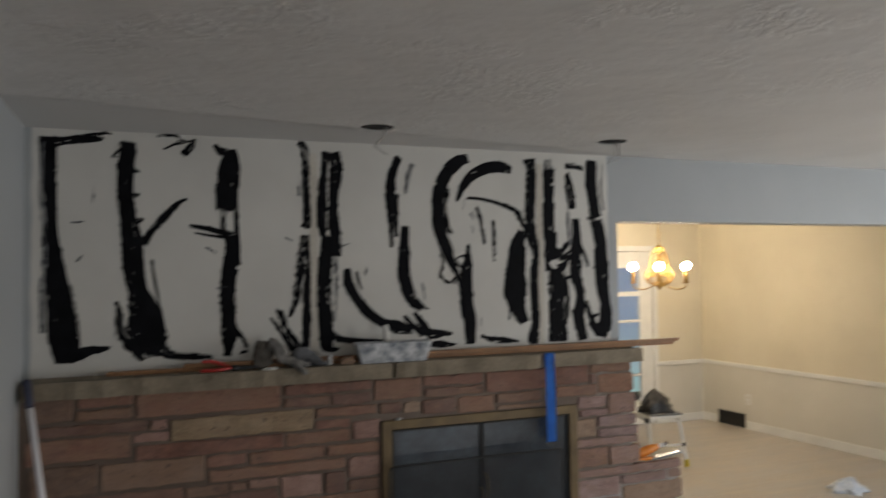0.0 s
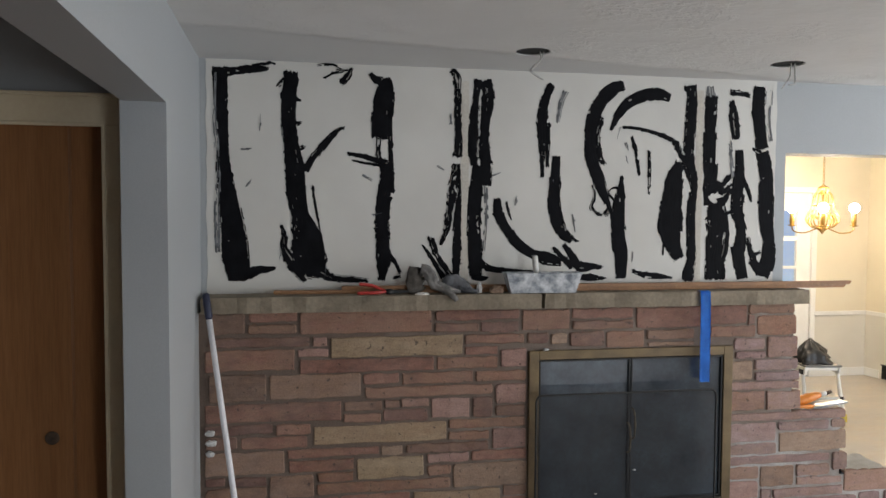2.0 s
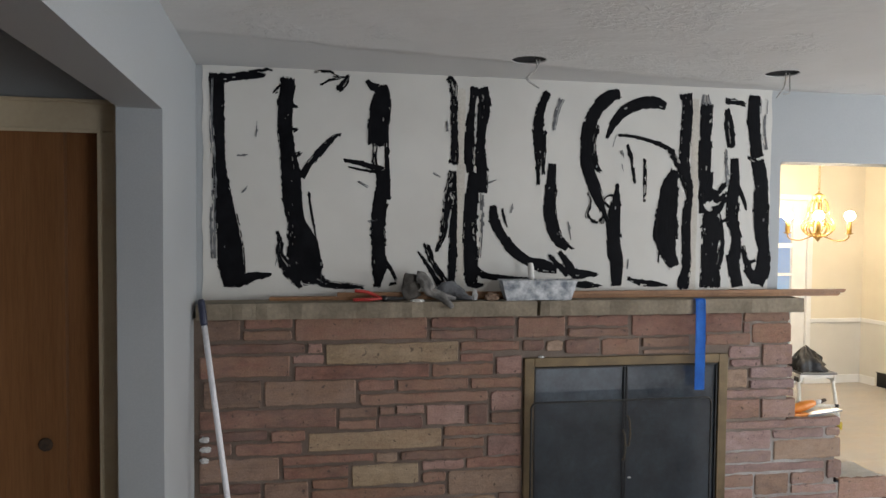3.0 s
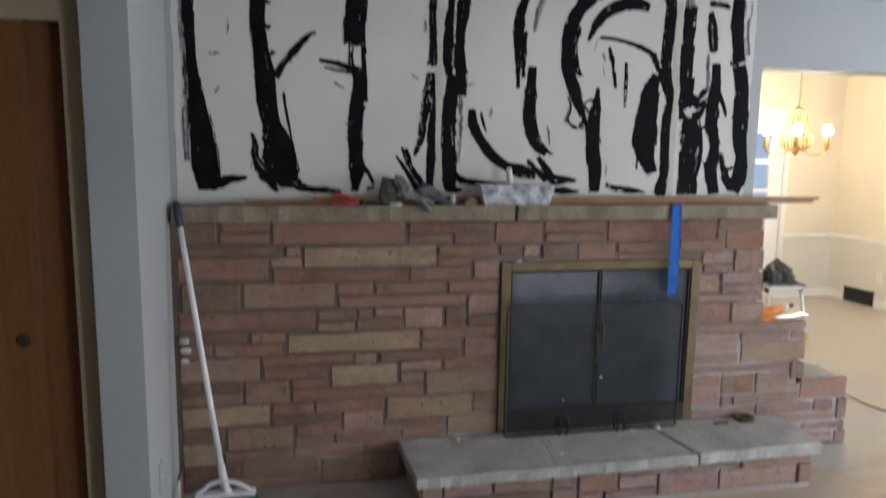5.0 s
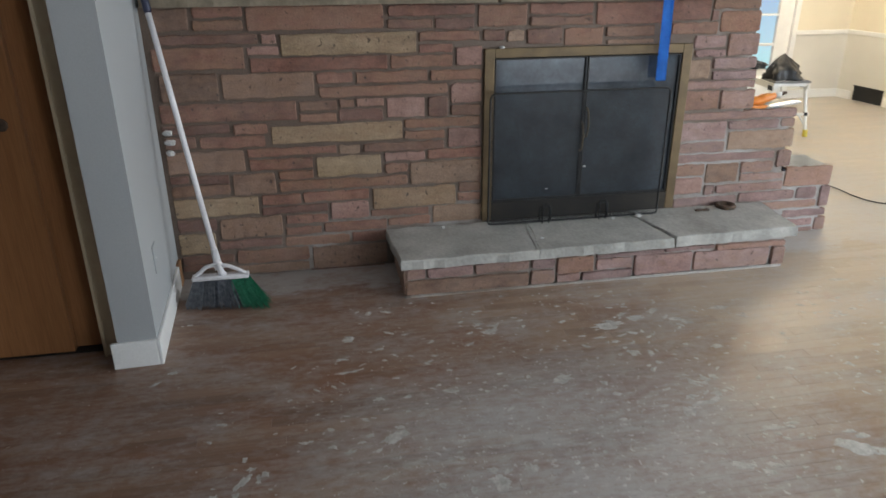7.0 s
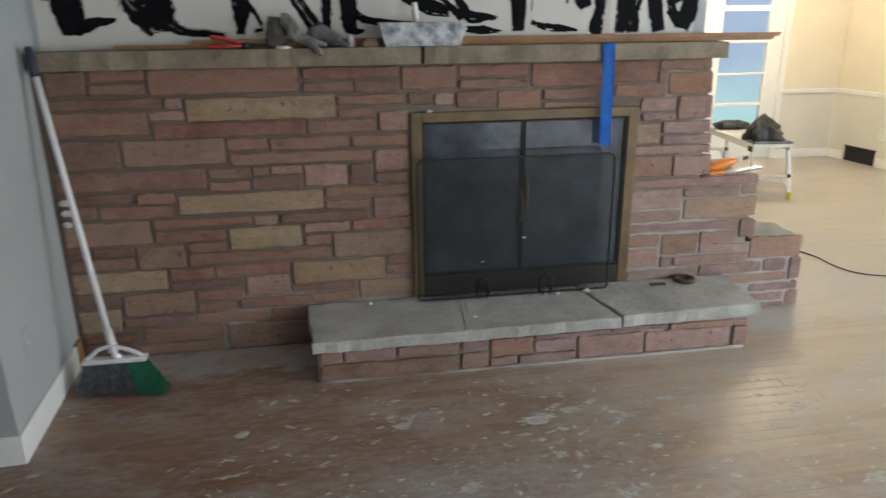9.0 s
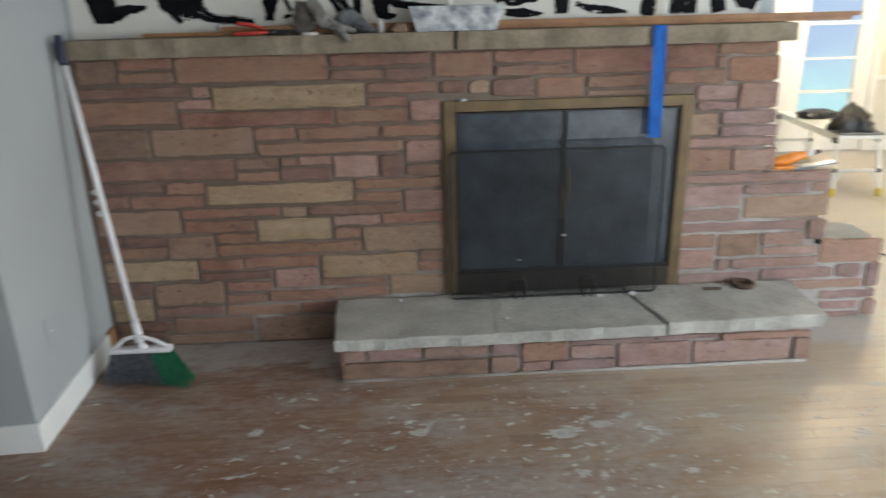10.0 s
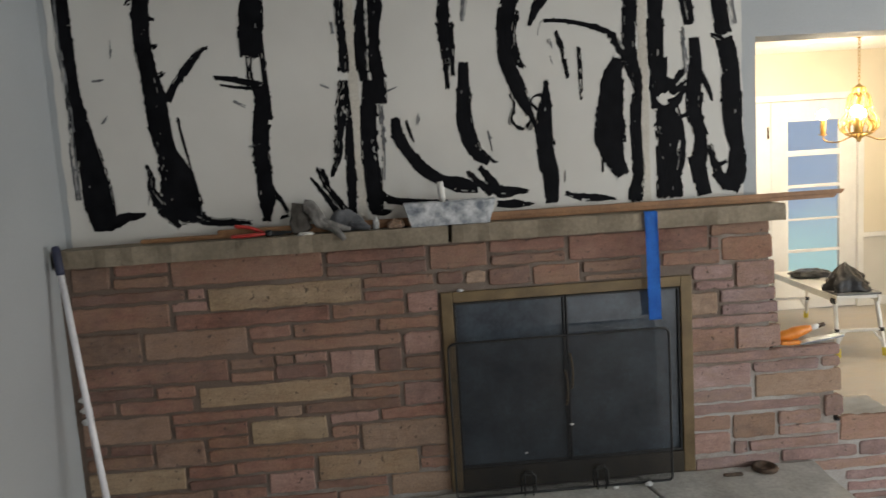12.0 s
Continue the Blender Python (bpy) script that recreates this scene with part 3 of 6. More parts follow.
def glide3(pts, n=6):
    ps = [Vector(p) for p in pts]
    ps = [2 * ps[0] - ps[1]] + ps + [2 * ps[-1] - ps[-2]]
    out = []
    for a, b, c, d in zip(ps, ps[1:], ps[2:], ps[3:]):
        for k in range(n):
            t = k / n
            out.append(0.5 * (2 * b + (c - a) * t + (2 * a - 5 * b + 4 * c - d) * t * t + (3 * b - a - 3 * c + d) * t ** 3))
    return out + [ps[-2]]


hanging_wire([(1.49, -0.26, 2.48), (1.485, -0.27, 2.43), (1.455, -0.28, 2.385), (1.425, -0.28, 2.362), (1.45, -0.28, 2.34), (1.485, -0.28, 2.322)],
             [(1.47, -0.26, 2.48), (1.472, -0.28, 2.41), (1.44, -0.285, 2.38), (1.432, -0.28, 2.36), (1.468, -0.275, 2.335)])
hanging_wire([(2.70, -0.25, 2.48), (2.69, -0.26, 2.42), (2.675, -0.27, 2.375), (2.64, -0.27, 2.328)],
             [(2.715, -0.25, 2.48), (2.712, -0.26, 2.41), (2.705, -0.27, 2.352), (2.675, -0.27, 2.346)])


# ---- closet doors in the hall ----
def build_closet():
    casing = tagged(empty("closet_doorway", (-1.0, -0.67, 0)), "cream-painted closet doorway casing with two sliding doors", "doorway", kind="structure")
    inv = casing.matrix_world.inverted()
    for nm, a, b in (("jamb", (-0.203, -0.69, 0), (-0.14, -0.655, 2.03)), ("head", (-1.86, -0.69, 2.03), (-0.14, -0.655, 2.14)), ("jamb", (-1.86, -0.69, 0), (-1.79, -0.655, 2.03)),
                     ("track", (-1.79, -0.655, 2.04), (-0.222, -0.56, 2.05)), ("sill", (-1.79, -0.65, 0.001), (-0.222, -0.55, 0.008))):
        o = part(nm, boxed((a, b), bevel=0.006 if nm in ("jamb", "head") else 0.002), CASING if nm != "sill" else IRON, casing)
        o.matrix_parent_inverse = inv
    for a, b in (((-0.209, -0.698, 0), (-0.196, -0.69, 2.024)), ((-1.79, -0.698, 2.024), (-0.196, -0.69, 2.037)), ((-0.158, -0.7, 0), (-0.146, -0.69, 2.125)), ((-1.86, -0.7, 2.125), (-0.146, -0.69, 2.138))):
        o = part("bead", boxed((a, b), bevel=0.003), CASING, casing)
        o.matrix_parent_inverse = inv
    for x0, x1, y in ((-1.15, -0.33, -0.635), (-1.0, -0.226, -0.595)):
        door = part("sliding_door", boxed(((x0, y - 0.017, 0.012), (x1, y + 0.017, 2.038)), bevel=0.002), DOORWOOD)
        tagged(door, "flat varnished reddish-brown wooden sliding closet door", "door", "closet doors")
        if y < -0.62:
            bm = add_lathe(bmesh.new(), [(0.012, 0), (0.022, 0.001), (0.024, 0.004), (0.02, 0.006), (0.008, 0.003)], sides=24)
            bm.transform(pose(-0.397, y - 0.017, 0.945, 90))
            part("finger_pull", bm, RUST, door, "dark bronze round finger pull", True)


build_closet()

# wall plate low on the west wall
bm = boxed(((0.0, -0.59, 0.3), (0.005, -0.52, 0.415)), bevel=0.002)
bm.transform(WESTWALL)
wp = tagged(part("wall_plate", bm, WALL), "painted blank wall plate on the wall", "wall plate")
bm = add_lathe(bmesh.new(), [(0.004, 0), (0.003, 0.002)], sides=8)
bm.transform(WESTWALL @ pose(0.005, -0.555, 0.357, 0, 90))
part("screw", bm, TRIM, wp)


# ---- fireplace ----
def build_masonry():
    fp = tagged(empty("fireplace", (1.5, 0.2, 0)), "red and buff sandstone fireplace with stepped end and stone mantel", "fireplace", kind="structure")
    inv = fp.matrix_world.inverted()

    def add(o):
        o.matrix_parent_inverse = inv
        return o

    core = (((-0.015, 0.0062, 0), (1.53, 0.55, 1.288)), ((2.57, 0.0062, 0), (2.935, 0.55, 1.288)), ((1.53, 0.0062, 1.06), (2.57, 0.55, 1.288)), ((1.53, 0.0062, 0), (2.57, 0.55, 0.19)),
                 ((2.935, 0.0062, 0), (3.225, 0.27, 0.703)), ((3.225, 0.0062, 0), (3.52, 0.26, 0.371)), ((1.065, -0.388, 0), (3.02, 0.0062, 0.153)))
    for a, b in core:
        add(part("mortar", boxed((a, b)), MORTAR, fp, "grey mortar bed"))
    lining = (((1.53, 0.5, 0.19), (2.57, 0.548, 1.06)), ((1.53, 0.08, 0.19), (1.55, 0.5, 1.06)), ((2.55, 0.08, 0.19), (2.57, 0.5, 1.06)), ((1.55, 0.08, 1.04), (2.55, 0.5, 1.06)), ((1.55, 0.08, 0.19), (2.55, 0.5, 0.2)))
    for a, b in lining:
        add(part("firebox_lining", boxed((a, b)), SOOT, fp, "sooty black firebox lining"))
    return fp, add


FIREPLACE, IN_FIREPLACE = build_masonry()
rng = random.Random(7)


def stone(tone, x0, x1, z0, z1, face=0.0, depth=0.03, name="stone"):
    """One rough-faced stone, with uneven edges and its face a little proud or shy of the plane."""
    proud = face + rng.uniform(-0.006, 0.002)
    per = []
    x0, x1, z0, z1 = x0 + rng.uniform(-0.003, 0.002), x1 + rng.uniform(-0.002, 0.003), z0 + rng.uniform(-0.003, 0.002), z1 + rng.uniform(-0.002, 0.003)
    w, h = x1 - x0, z1 - z0
    tip0, tip1 = rng.uniform(-0.003, 0.003) * min(1, w / 0.3), rng.uniform(-0.003, 0.003) * min(1, w / 0.3)
    n = max(2, min(11, round(w / 0.034)))
    jit = min(0.0036, h * 0.085)
    c = min(0.0085, h * 0.16, w * 0.16) * rng.uniform(0.4, 1.2)
    low = [(x0 + rng.uniform(0, 1) * jit, z0 + c * rng.uniform(0.7, 1.5))]
    low += [(x0 + c + (w - 2 * c) * k / n + rng.uniform(-1, 1) * jit, z0 + rng.uniform(-1, 1) * jit) for k in range(n + 1)]
    low += [(x1 + rng.uniform(-1, 0) * jit, z0 + c * rng.uniform(0.7, 1.5))]
    top = [(x1 + rng.uniform(-1, 0) * jit, z1 - c * rng.uniform(0.7, 1.5))]
    top += [(x1 - c - (w - 2 * c) * k / n + rng.uniform(-1, 1) * jit, z1 + rng.uniform(-1, 1) * jit) for k in range(n + 1)]
    top += [(x0 + rng.uniform(0, 1) * jit, z1 - c * rng.uniform(0.7, 1.5))]
    low = [(x, z + tip0 * (x - x0) / w) for x, z in low]
    top = [(x, z + tip1 * (x - x0) / w) for x, z in top]
    per = low + top
    n += 2
    cx, cz = (x0 + x1) / 2, (z0 + z1) / 2
    ins = min(0.0035, h * 0.09)
    m = len(per)
    verts = [(x, face + depth, z) for x, z in per]
    verts += [(x, proud + 0.0035, z) for x, z in per]
    for x, z in per:
        verts.append((x - math.copysign(ins, x - cx) * min(1, abs(x - cx) / (w / 2)), proud + rng.uniform(-0.0012, 0.0012), z - math.copysign(ins, z - cz) * min(1, abs(z - cz) / (h / 2))))
    faces = []
    for r in (0, m):
        faces += [(r + i, r + (i + 1) % m, r + m + (i + 1) % m, r + m + i) for i in range(m)]
    lo, hi = 2 * m, 2 * m + n + 1
    for k in range(n):
        faces.append((lo + k, lo + k + 1, hi + n - k - 1, hi + n - k))
    return IN_FIREPLACE(raw(name, verts, faces, STONE[tone], FIREPLACE))


def course(*stones):
    for tone, x0, x1, z0, z1 in stones:
        stone(tone, x0, x1, max(0.002, z0), z1)


def slab(name, outline, z0, z1, material, parent, seed):
    """A stone slab over an outline in the plan, with a chipped, uneven rim."""
    r = random.Random(seed)
    pts = []
    for (xa, ya), (xb, yb) in zip(outline, outline[1:] + outline[:1]):
        n = max(1, int(math.hypot(xb - xa, yb - ya) / 0.05))
        for k in range(n):
            t = k / n
            j = 0.005 if k else 0.0
            pts.append((xa + (xb - xa) * t + r.uniform(-j, j), ya + (yb - ya) * t + r.uniform(-j, j)))
    cx, cy = sum(p[0] for p in pts) / len(pts), sum(p[1] for p in pts) / len(pts)
    m = len(pts)

    def inset(p, d):
        q = Vector((cx - p[0], cy - p[1])).normalized() * d
        return p[0] + q.x, p[1] + q.y
    verts = [(*p, z0) for p in pts] + [(p[0], p[1], z0 + (z1 - z0) * 0.5 + r.uniform(-0.008, 0.008)) for p in pts]
    verts += [(*inset(p, r.uniform(-0.003, 0.003)), z1 - 0.004 + r.uniform(-0.003, 0.001)) for p in pts] + [(*inset(p, 0.005), z1 + r.uniform(-0.001, 0.001)) for p in pts]
    faces = [tuple(range(m))[::-1], tuple(range(3 * m, 4 * m))]
    for b in (0, m, 2 * m):
        faces += [(b + i, b + (i + 1) % m, b + m + (i + 1) % m, b + m + i) for i in range(m)]
    return IN_FIREPLACE(raw(name, verts, faces, material, parent))


slab("mantel_slab", [(0.004, -0.056), (1.562, -0.052), (1.565, 0.116), (0.004, 0.116)], 1.2885, 1.36, MANTEL, FIREPLACE, 1)
slab("mantel_slab", [(1.578, -0.054), (2.985, -0.045), (2.99, 0.116), (1.574, 0.116)], 1.2885, 1.36, MANTEL, FIREPLACE, 2)
slab("hearth_slab", [(1.012, -0.012), (1.036, -0.434), (1.699, -0.43), (1.75, -0.012)], 0.153, 0.2, SLAB, FIREPLACE, 3)
slab("hearth_slab", [(1.7515, -0.012), (1.7005, -0.43), (2.394, -0.42), (2.35, -0.2), (2.322, -0.012)], 0.153, 0.203, SLAB, FIREPLACE, 4)
slab("hearth_slab", [(2.329, -0.012), (2.357, -0.2), (2.408, -0.414), (3.084, -0.398), (3.122, -0.012)], 0.153, 0.207, SLAB, FIREPLACE, 5)
slab("step_cap", [(2.95, 0.004), (3.236, 0.004), (3.236, 0.266), (2.95, 0.266)], 0.703, 0.712, FELT, FIREPLACE, 6)
slab("step_cap", [(3.24, 0.006), (3.533, 0.006), (3.533, 0.256), (3.24, 0.256)], 0.371, 0.38, FELT, FIREPLACE, 8)
fill = boxed(((-0.011, -0.425, 0.15), (0.011, -0.012, 0.2015)), bevel=0.0015)
fill.transform(Matrix.Translation((1.7485, 0, 0)) @ Matrix(((1, 0.122, 0, 0), (0, 1, 0, 0), (0, 0, 1, 0), (0, 0, 0, 1))))
IN_FIREPLACE(part("joint_fill", fill, SLAB, FIREPLACE, "thin mortar in the slab joint"))
# stones of the raised hearth's face
for tone, x0, x1, z0, z1 in (("b", 1.062, 1.66, 0.006, 0.076), ("m", 1.062, 1.155, 0.088, 0.138), ("m", 1.165, 1.385, 0.09, 0.138), ("n", 1.395, 1.66, 0.088, 0.138), ("n", 1.672, 1.79, 0.09, 0.138),
                             ("n", 1.672, 1.79, 0.008, 0.078), ("p", 1.803, 1.99, 0.056, 0.138), ("m", 1.803, 1.92, 0.008, 0.046), ("n", 1.932, 2.19, 0.008, 0.046), ("m", 2.004, 2.192, 0.058, 0.114)):
    stone(tone, x0, x1, z0, z1, -0.402, 0.02)
for tone, x0, x1, z0, z1 in (("n", 2.004, 2.355, 0.122, 0.14), ("m", 2.206, 2.51, 0.01, 0.114), ("n", 2.365, 2.63, 0.122, 0.14), ("m", 2.524, 2.94, 0.01, 0.105), ("p", 2.64, 3.022, 0.114, 0.14), ("n", 2.953, 3.028, 0.008, 0.104)):
    stone(tone, x0, x1, z0, z1, -0.402, 0.02)
side = stone("b", -0.396, -0.02, 0.008, 0.138, 0.0, 0.02)
side.matrix_parent_inverse = FIREPLACE.matrix_world.inverted() @ pose(1.052, 0, 0, 0, 0, -90) @ Matrix.Diagonal((-1, 1, 1, 1))


bead = add_tube(bmesh.new(), [(1.05 + 0.04 * k, -0.409 + 0.004 * noise.noise(Vector((k * 0.9, 0, 3))), 0.002) for k in range(50)], [0.009 + 0.005 * noise.noise(Vector((k * 0.7, 2, 1))) for k in range(50)], 6)
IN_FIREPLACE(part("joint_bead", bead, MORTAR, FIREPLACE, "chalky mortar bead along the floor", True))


# ---- glass doors and fire screen ----
def build_doors():
    unit = tagged(empty("fireplace_doors", (2.04, -0.02, 0.19)), "tarnished brass framed fireplace doors with smoked glass", "fireplace doors")
    inv = unit.matrix_world.inverted()

    def add(nm, bm, mat, label="", smooth=False, parent=None):
        o = part(nm, bm, mat, parent or unit, label, smooth)
        o.matrix_parent_inverse = inv
        return o
    x0, x1, z0, z1 = 1.516, 2.588, 0.208, 1.077
    for nm, a, b in (("frame_side", (x0, -0.013, z0), (x0 + 0.05, 0.03, z1)), ("frame_side", (x1 - 0.05, -0.013, z0), (x1, 0.03, z1)),
                     ("frame_top", (x0 + 0.05, -0.013, z1 - 0.045), (x1 - 0.05, 0.03, z1)), ("frame_bottom", (x0 + 0.05, -0.013, z0), (x1 - 0.05, 0.03, z0 + 0.095))):
        add(nm, boxed((a, b), bevel=0.004), SHADEBRASS if nm == "frame_bottom" else BRASS)
    for a, b in ((x0 + 0.053, 2.038), (2.042, x1 - 0.053)):
        zb, zt = z0 + 0.098, z1 - 0.048
        add("door_frame", boxed(((a, -0.007, zb), (a + 0.009, 0.021, zt)), ((b - 0.009, -0.007, zb), (b, 0.021, zt)), ((a + 0.009, -0.007, zt - 0.009), (b - 0.009, 0.021, zt)),
                                ((a + 0.009, -0.007, zb), (b - 0.009, 0.021, zb + 0.009)), bevel=0.002), IRON, "black door frame")
        add("glass", boxed(((a + 0.009, 0.005, zb + 0.009), (b - 0.009, 0.010, zt - 0.009))), SMOKED, "smoked dusty glass")
    for x, zc in ((2.028, 0.63), (2.052, 0.7)):
        pts = [(x, -0.006, zc - 0.075), (x, -0.028, zc - 0.06), (x + 0.003, -0.034, zc), (x, -0.028, zc + 0.06), (x, -0.006, zc + 0.075)]
        add("handle", add_tube(bmesh.new(), glide3(pts), 0.0055, 8), BRASS, "slim brass handle", True)


build_doors()


def build_screen():
    s = tagged(empty("fire_screen", (2.0, -0.085, 0.205)), "flat black wire mesh fire screen leaning on the doors", "fire screen")
    inv = s.matrix_world.inverted()
    x0, x1, z0, z1, y = 1.53, 2.456, 0.212, 0.877, -0.085
    r = 0.03
    loop = []
    for cx, cz, a0 in ((x1 - r, z1 - r, 0), (x0 + r, z1 - r, 90), (x0 + r * 0.6, z0 + r * 0.6, 180), (x1 - r * 0.6, z0 + r * 0.6, 270)):
        rr = r if cz > 0.5 else r * 0.6
        loop += [(cx + rr * math.cos(radians(a0 + k * 22.5)), y, cz + rr * math.sin(radians(a0 + k * 22.5))) for k in range(5)]
    for nm, bm, mt, lab in (("frame", add_tube(bmesh.new(), loop, 0.0047, 8, True), IRON, ""), ("mesh", boxed(((x0 + 0.003, y - 0.0008, z0 + 0.003), (x1 - 0.003, y + 0.0008, z1 - 0.003))), SCREEN, "fine black wire mesh")):
        o = part(nm, bm, mt, s, lab, nm == "frame")
        o.matrix_parent_inverse = inv
    for x in (1.834, 2.144):
        notch = glide3([(x - 0.03, y - 0.002, z0), (x - 0.03, y - 0.002, z0 + 0.06), (x - 0.024, y - 0.002, z0 + 0.078), (x + 0.024, y - 0.002, z0 + 0.078), (x + 0.03, y - 0.002, z0 + 0.06), (x + 0.03, y - 0.002, z0)], 3)
        o = part("notch_frame", add_tube(bmesh.new(), notch, 0.0042, 8), IRON, s, "", True)
        o.matrix_parent_inverse = inv
        bm = add_tube(bmesh.new(), [(x - 0.018, y - 0.014, 0.205), (x - 0.018, y - 0.012, 0.3), (x - 0.013, y - 0.01, 0.308), (x + 0.013, y - 0.01, 0.308), (x + 0.018, y - 0.012, 0.3), (x + 0.018, y - 0.014, 0.205)], 0.0034, 8)
        o = part("foot", bm, IRON, s, "", True)
        o.matrix_parent_inverse = inv


build_screen()

# small iron things on the hearth
v = tagged(part("ash_door_ring", add_lathe(bmesh.new(), [(0.03, 0.0), (0.05, 0.0), (0.056, 0.012), (0.05, 0.02), (0.036, 0.02), (0.03, 0.008)], (2.875, -0.06, 0.207), 24), RUST, None, "", True),
           "rusty round iron ring lying on the hearth", "iron ring")
tagged(part("iron_sliver", boxed(((2.68, -0.1, 0.207), (2.76, -0.08, 0.217)), bevel=0.004), RUST), "rusty flat iron scrap on the hearth slab", "scrap")


# ---- mural ----
MURAL = tagged(empty("mural", (1.45, 0.094, 1.36)), "black brushed birch trunks mural painted on a white wall", "mural", kind="structure")
MINV = MURAL.matrix_world.inverted()
WALLFACE = 0.118


def in_mural(o):
    o.matrix_parent_inverse = MINV
    return o


def ragged_sheet(x0, x1, z0, z1, y, mat, name, label, seed, amp=0.008):
    n, m = 60, 40
    per = [(x0 + (x1 - x0) * k / n, z0) for k in range(n)] + [(x1, z0 + (z1 - z0) * k / m) for k in range(m)]
    per += [(x1 - (x1 - x0) * k / n, z1) for k in range(n)] + [(x0, z1 - (z1 - z0) * k / m) for k in range(m)]
    front = []
    for x, z in per:
        q = Vector((x * 9, seed, z * 9))
        front.append((x + noise.noise(q) * amp, y, z + noise.noise(q + Vector((7, 3, 1))) * amp))
    back = [(x, WALLFACE + 0.001, z) for x, _, z in front]
    k = len(per)
    o = raw(name, front + back, [tuple(range(k))] + [(i, i + k, (i + 1) % k + k, (i + 1) % k) for i in range(k)], mat, MURAL)
    if label:
        tagged(o, label)
    return in_mural(o)


ragged_sheet(0.008, 2.884, 1.352, 2.45, WALLFACE - 0.002, GROUND, "painted_ground", "white painted ground", 2)
ragged_sheet(1.199, 1.237, 1.37, 2.38, WALLFACE - 0.0032, STRIPE, "joint_stripe", "beige joint compound stripe", 5, 0.004)
ragged_sheet(2.431, 2.468, 1.37, 2.38, WALLFACE - 0.0032, STRIPE, "joint_stripe", "beige joint compound stripe", 6, 0.004)
stroke_count = 0


def stroke(dry, *pts, echo=True):
    """One brush stroke through (x, z, width) points: ragged along its edges, broken up where the brush ran dry."""
    global stroke_count
    stroke_count += 1
    seed = stroke_count * 3.71
    line = glide(pts, 0.0055)
    wide = max(p[2] for p in pts)
    n = max(4, int(wide / 0.0042))
    verts, faces, ok = [], [], []
    for i, p in enumerate(line):
        a, b = line[max(0, i - 1)], line[min(len(line) - 1, i + 1)]
        d = Vector((b[0] - a[0], b[1] - a[1]))
        d = d.normalized() if d.length > 1e-9 else Vector((0, 1))
        side = Vector((-d.y, d.x))
        flat = max(p[2], 0.004) * max(0.72, abs(side.x)) if len(pts) > 2 and abs(d.y) > 0.75 else max(p[2], 0.004)
        s = i * 0.0055
        for k in range(n + 1):
            u = k / n - 0.5
            rag = (noise.noise(Vector((s * 42, seed, 1 if u > 0 else 9))) * 0.0066 + noise.noise(Vector((s * 130, seed, 4 if u > 0 else 7))) * 0.004) * (2 * abs(u)) ** 2
            w = u * flat + math.copysign(rag, u) if abs(u) > 0.01 else u * flat
            if abs(u) > 0.3:
                w += rag * 0.4
            lift = 0.0016 * (1 - (2 * abs(u)) ** 4) + 0.0004 * noise.noise(Vector((s * 20, k * 0.9, seed)))
            if i in (0, len(line) - 1):
                lift = 0.0
            endrag = 0.0
            if i < 3 or i > len(line) - 4:
                endrag = noise.noise(Vector((k * 0.8, seed, i > 5))) * 0.011
            verts.append((p[0] + side.x * w + d.x * endrag, WALLFACE - 0.0036 - lift, p[1] + side.y * w + d.y * endrag))
    m = n + 1
    for i in range(len(line) - 1):
        s = i * 0.0055
        for k in range(n):
            u = abs((k + 0.5) / n - 0.5) * 2
            streak = noise.noise(Vector((s * 5.0, (k * 0.0042) * 150, seed))) * 0.55 + noise.noise(Vector((s * 38, k * 0.55, seed + 5))) * 0.5 + noise.noise(Vector((s * 11, k * 0.2, seed + 2))) * 0.35
            if dry > 0.45:
                streak = noise.noise(Vector((s * 3.5, k * 0.85, seed))) * 0.95 + noise.noise(Vector((s * 26, k * 0.9, seed + 5))) * 0.3 + 0.08
            if streak + 0.6 - dry * 1.15 - 0.34 * u ** 5 < 0:
                continue
            faces.append((i * m + k, i * m + k + 1, (i + 1) * m + k + 1, (i + 1) * m + k))
    if faces:
        in_mural(raw("brush_stroke", verts, faces, SMUDGE if dry >= 0.5 else BLACK, MURAL))
    # bristles drag a broken fringe along one or both edges
    if echo and dry < 0.35 and len(pts) > 3 and wide > 0.022:
        for sgn in (-1, 1):
            k0 = 1 + int(2 * abs(noise.noise(Vector((seed, sgn, 2)))) * len(pts) * 0.5)
            edge = [(x + sgn * w * 0.48, z, 0.008 + 0.12 * w) for x, z, w in pts[k0:k0 + 4]]
            if len(edge) > 2:
                stroke(0.4 + 0.09 * noise.noise(Vector((seed, sgn, 8))), *edge, echo=False)


stroke(0.0, (0.070, 2.405, 0.0650), (0.075, 2.229, 0.0600), (0.083, 2.126, 0.0450), (0.083, 1.996, 0.0550), (0.092, 1.892, 0.0700), (0.108, 1.761, 0.0900), (0.126, 1.630, 0.1060), (0.132, 1.525, 0.1120), (0.143, 1.440, 0.0860))
stroke(.1, (0.098, 1.433, 0.0250), (0.168, 1.446, 0.0510), (0.234, 1.465, 0.0460), (0.316, 1.480, 0.0080))
stroke(.55, (0.053, 2.383, 0.0150), (0.047, 2.178, 0.0250), (0.061, 1.971, 0.0250), (0.057, 1.762, 0.0340), (0.059, 1.553, 0.0300))
stroke(.25, (0.090, 2.384, 0.0380), (0.170, 2.395, 0.0350), (0.247, 2.401, 0.0280), (0.279, 2.406, 0.0230))
stroke(.3, (0.209, 2.414, 0.0150), (0.285, 2.427, 0.0120), (0.321, 2.428, 0.0070))
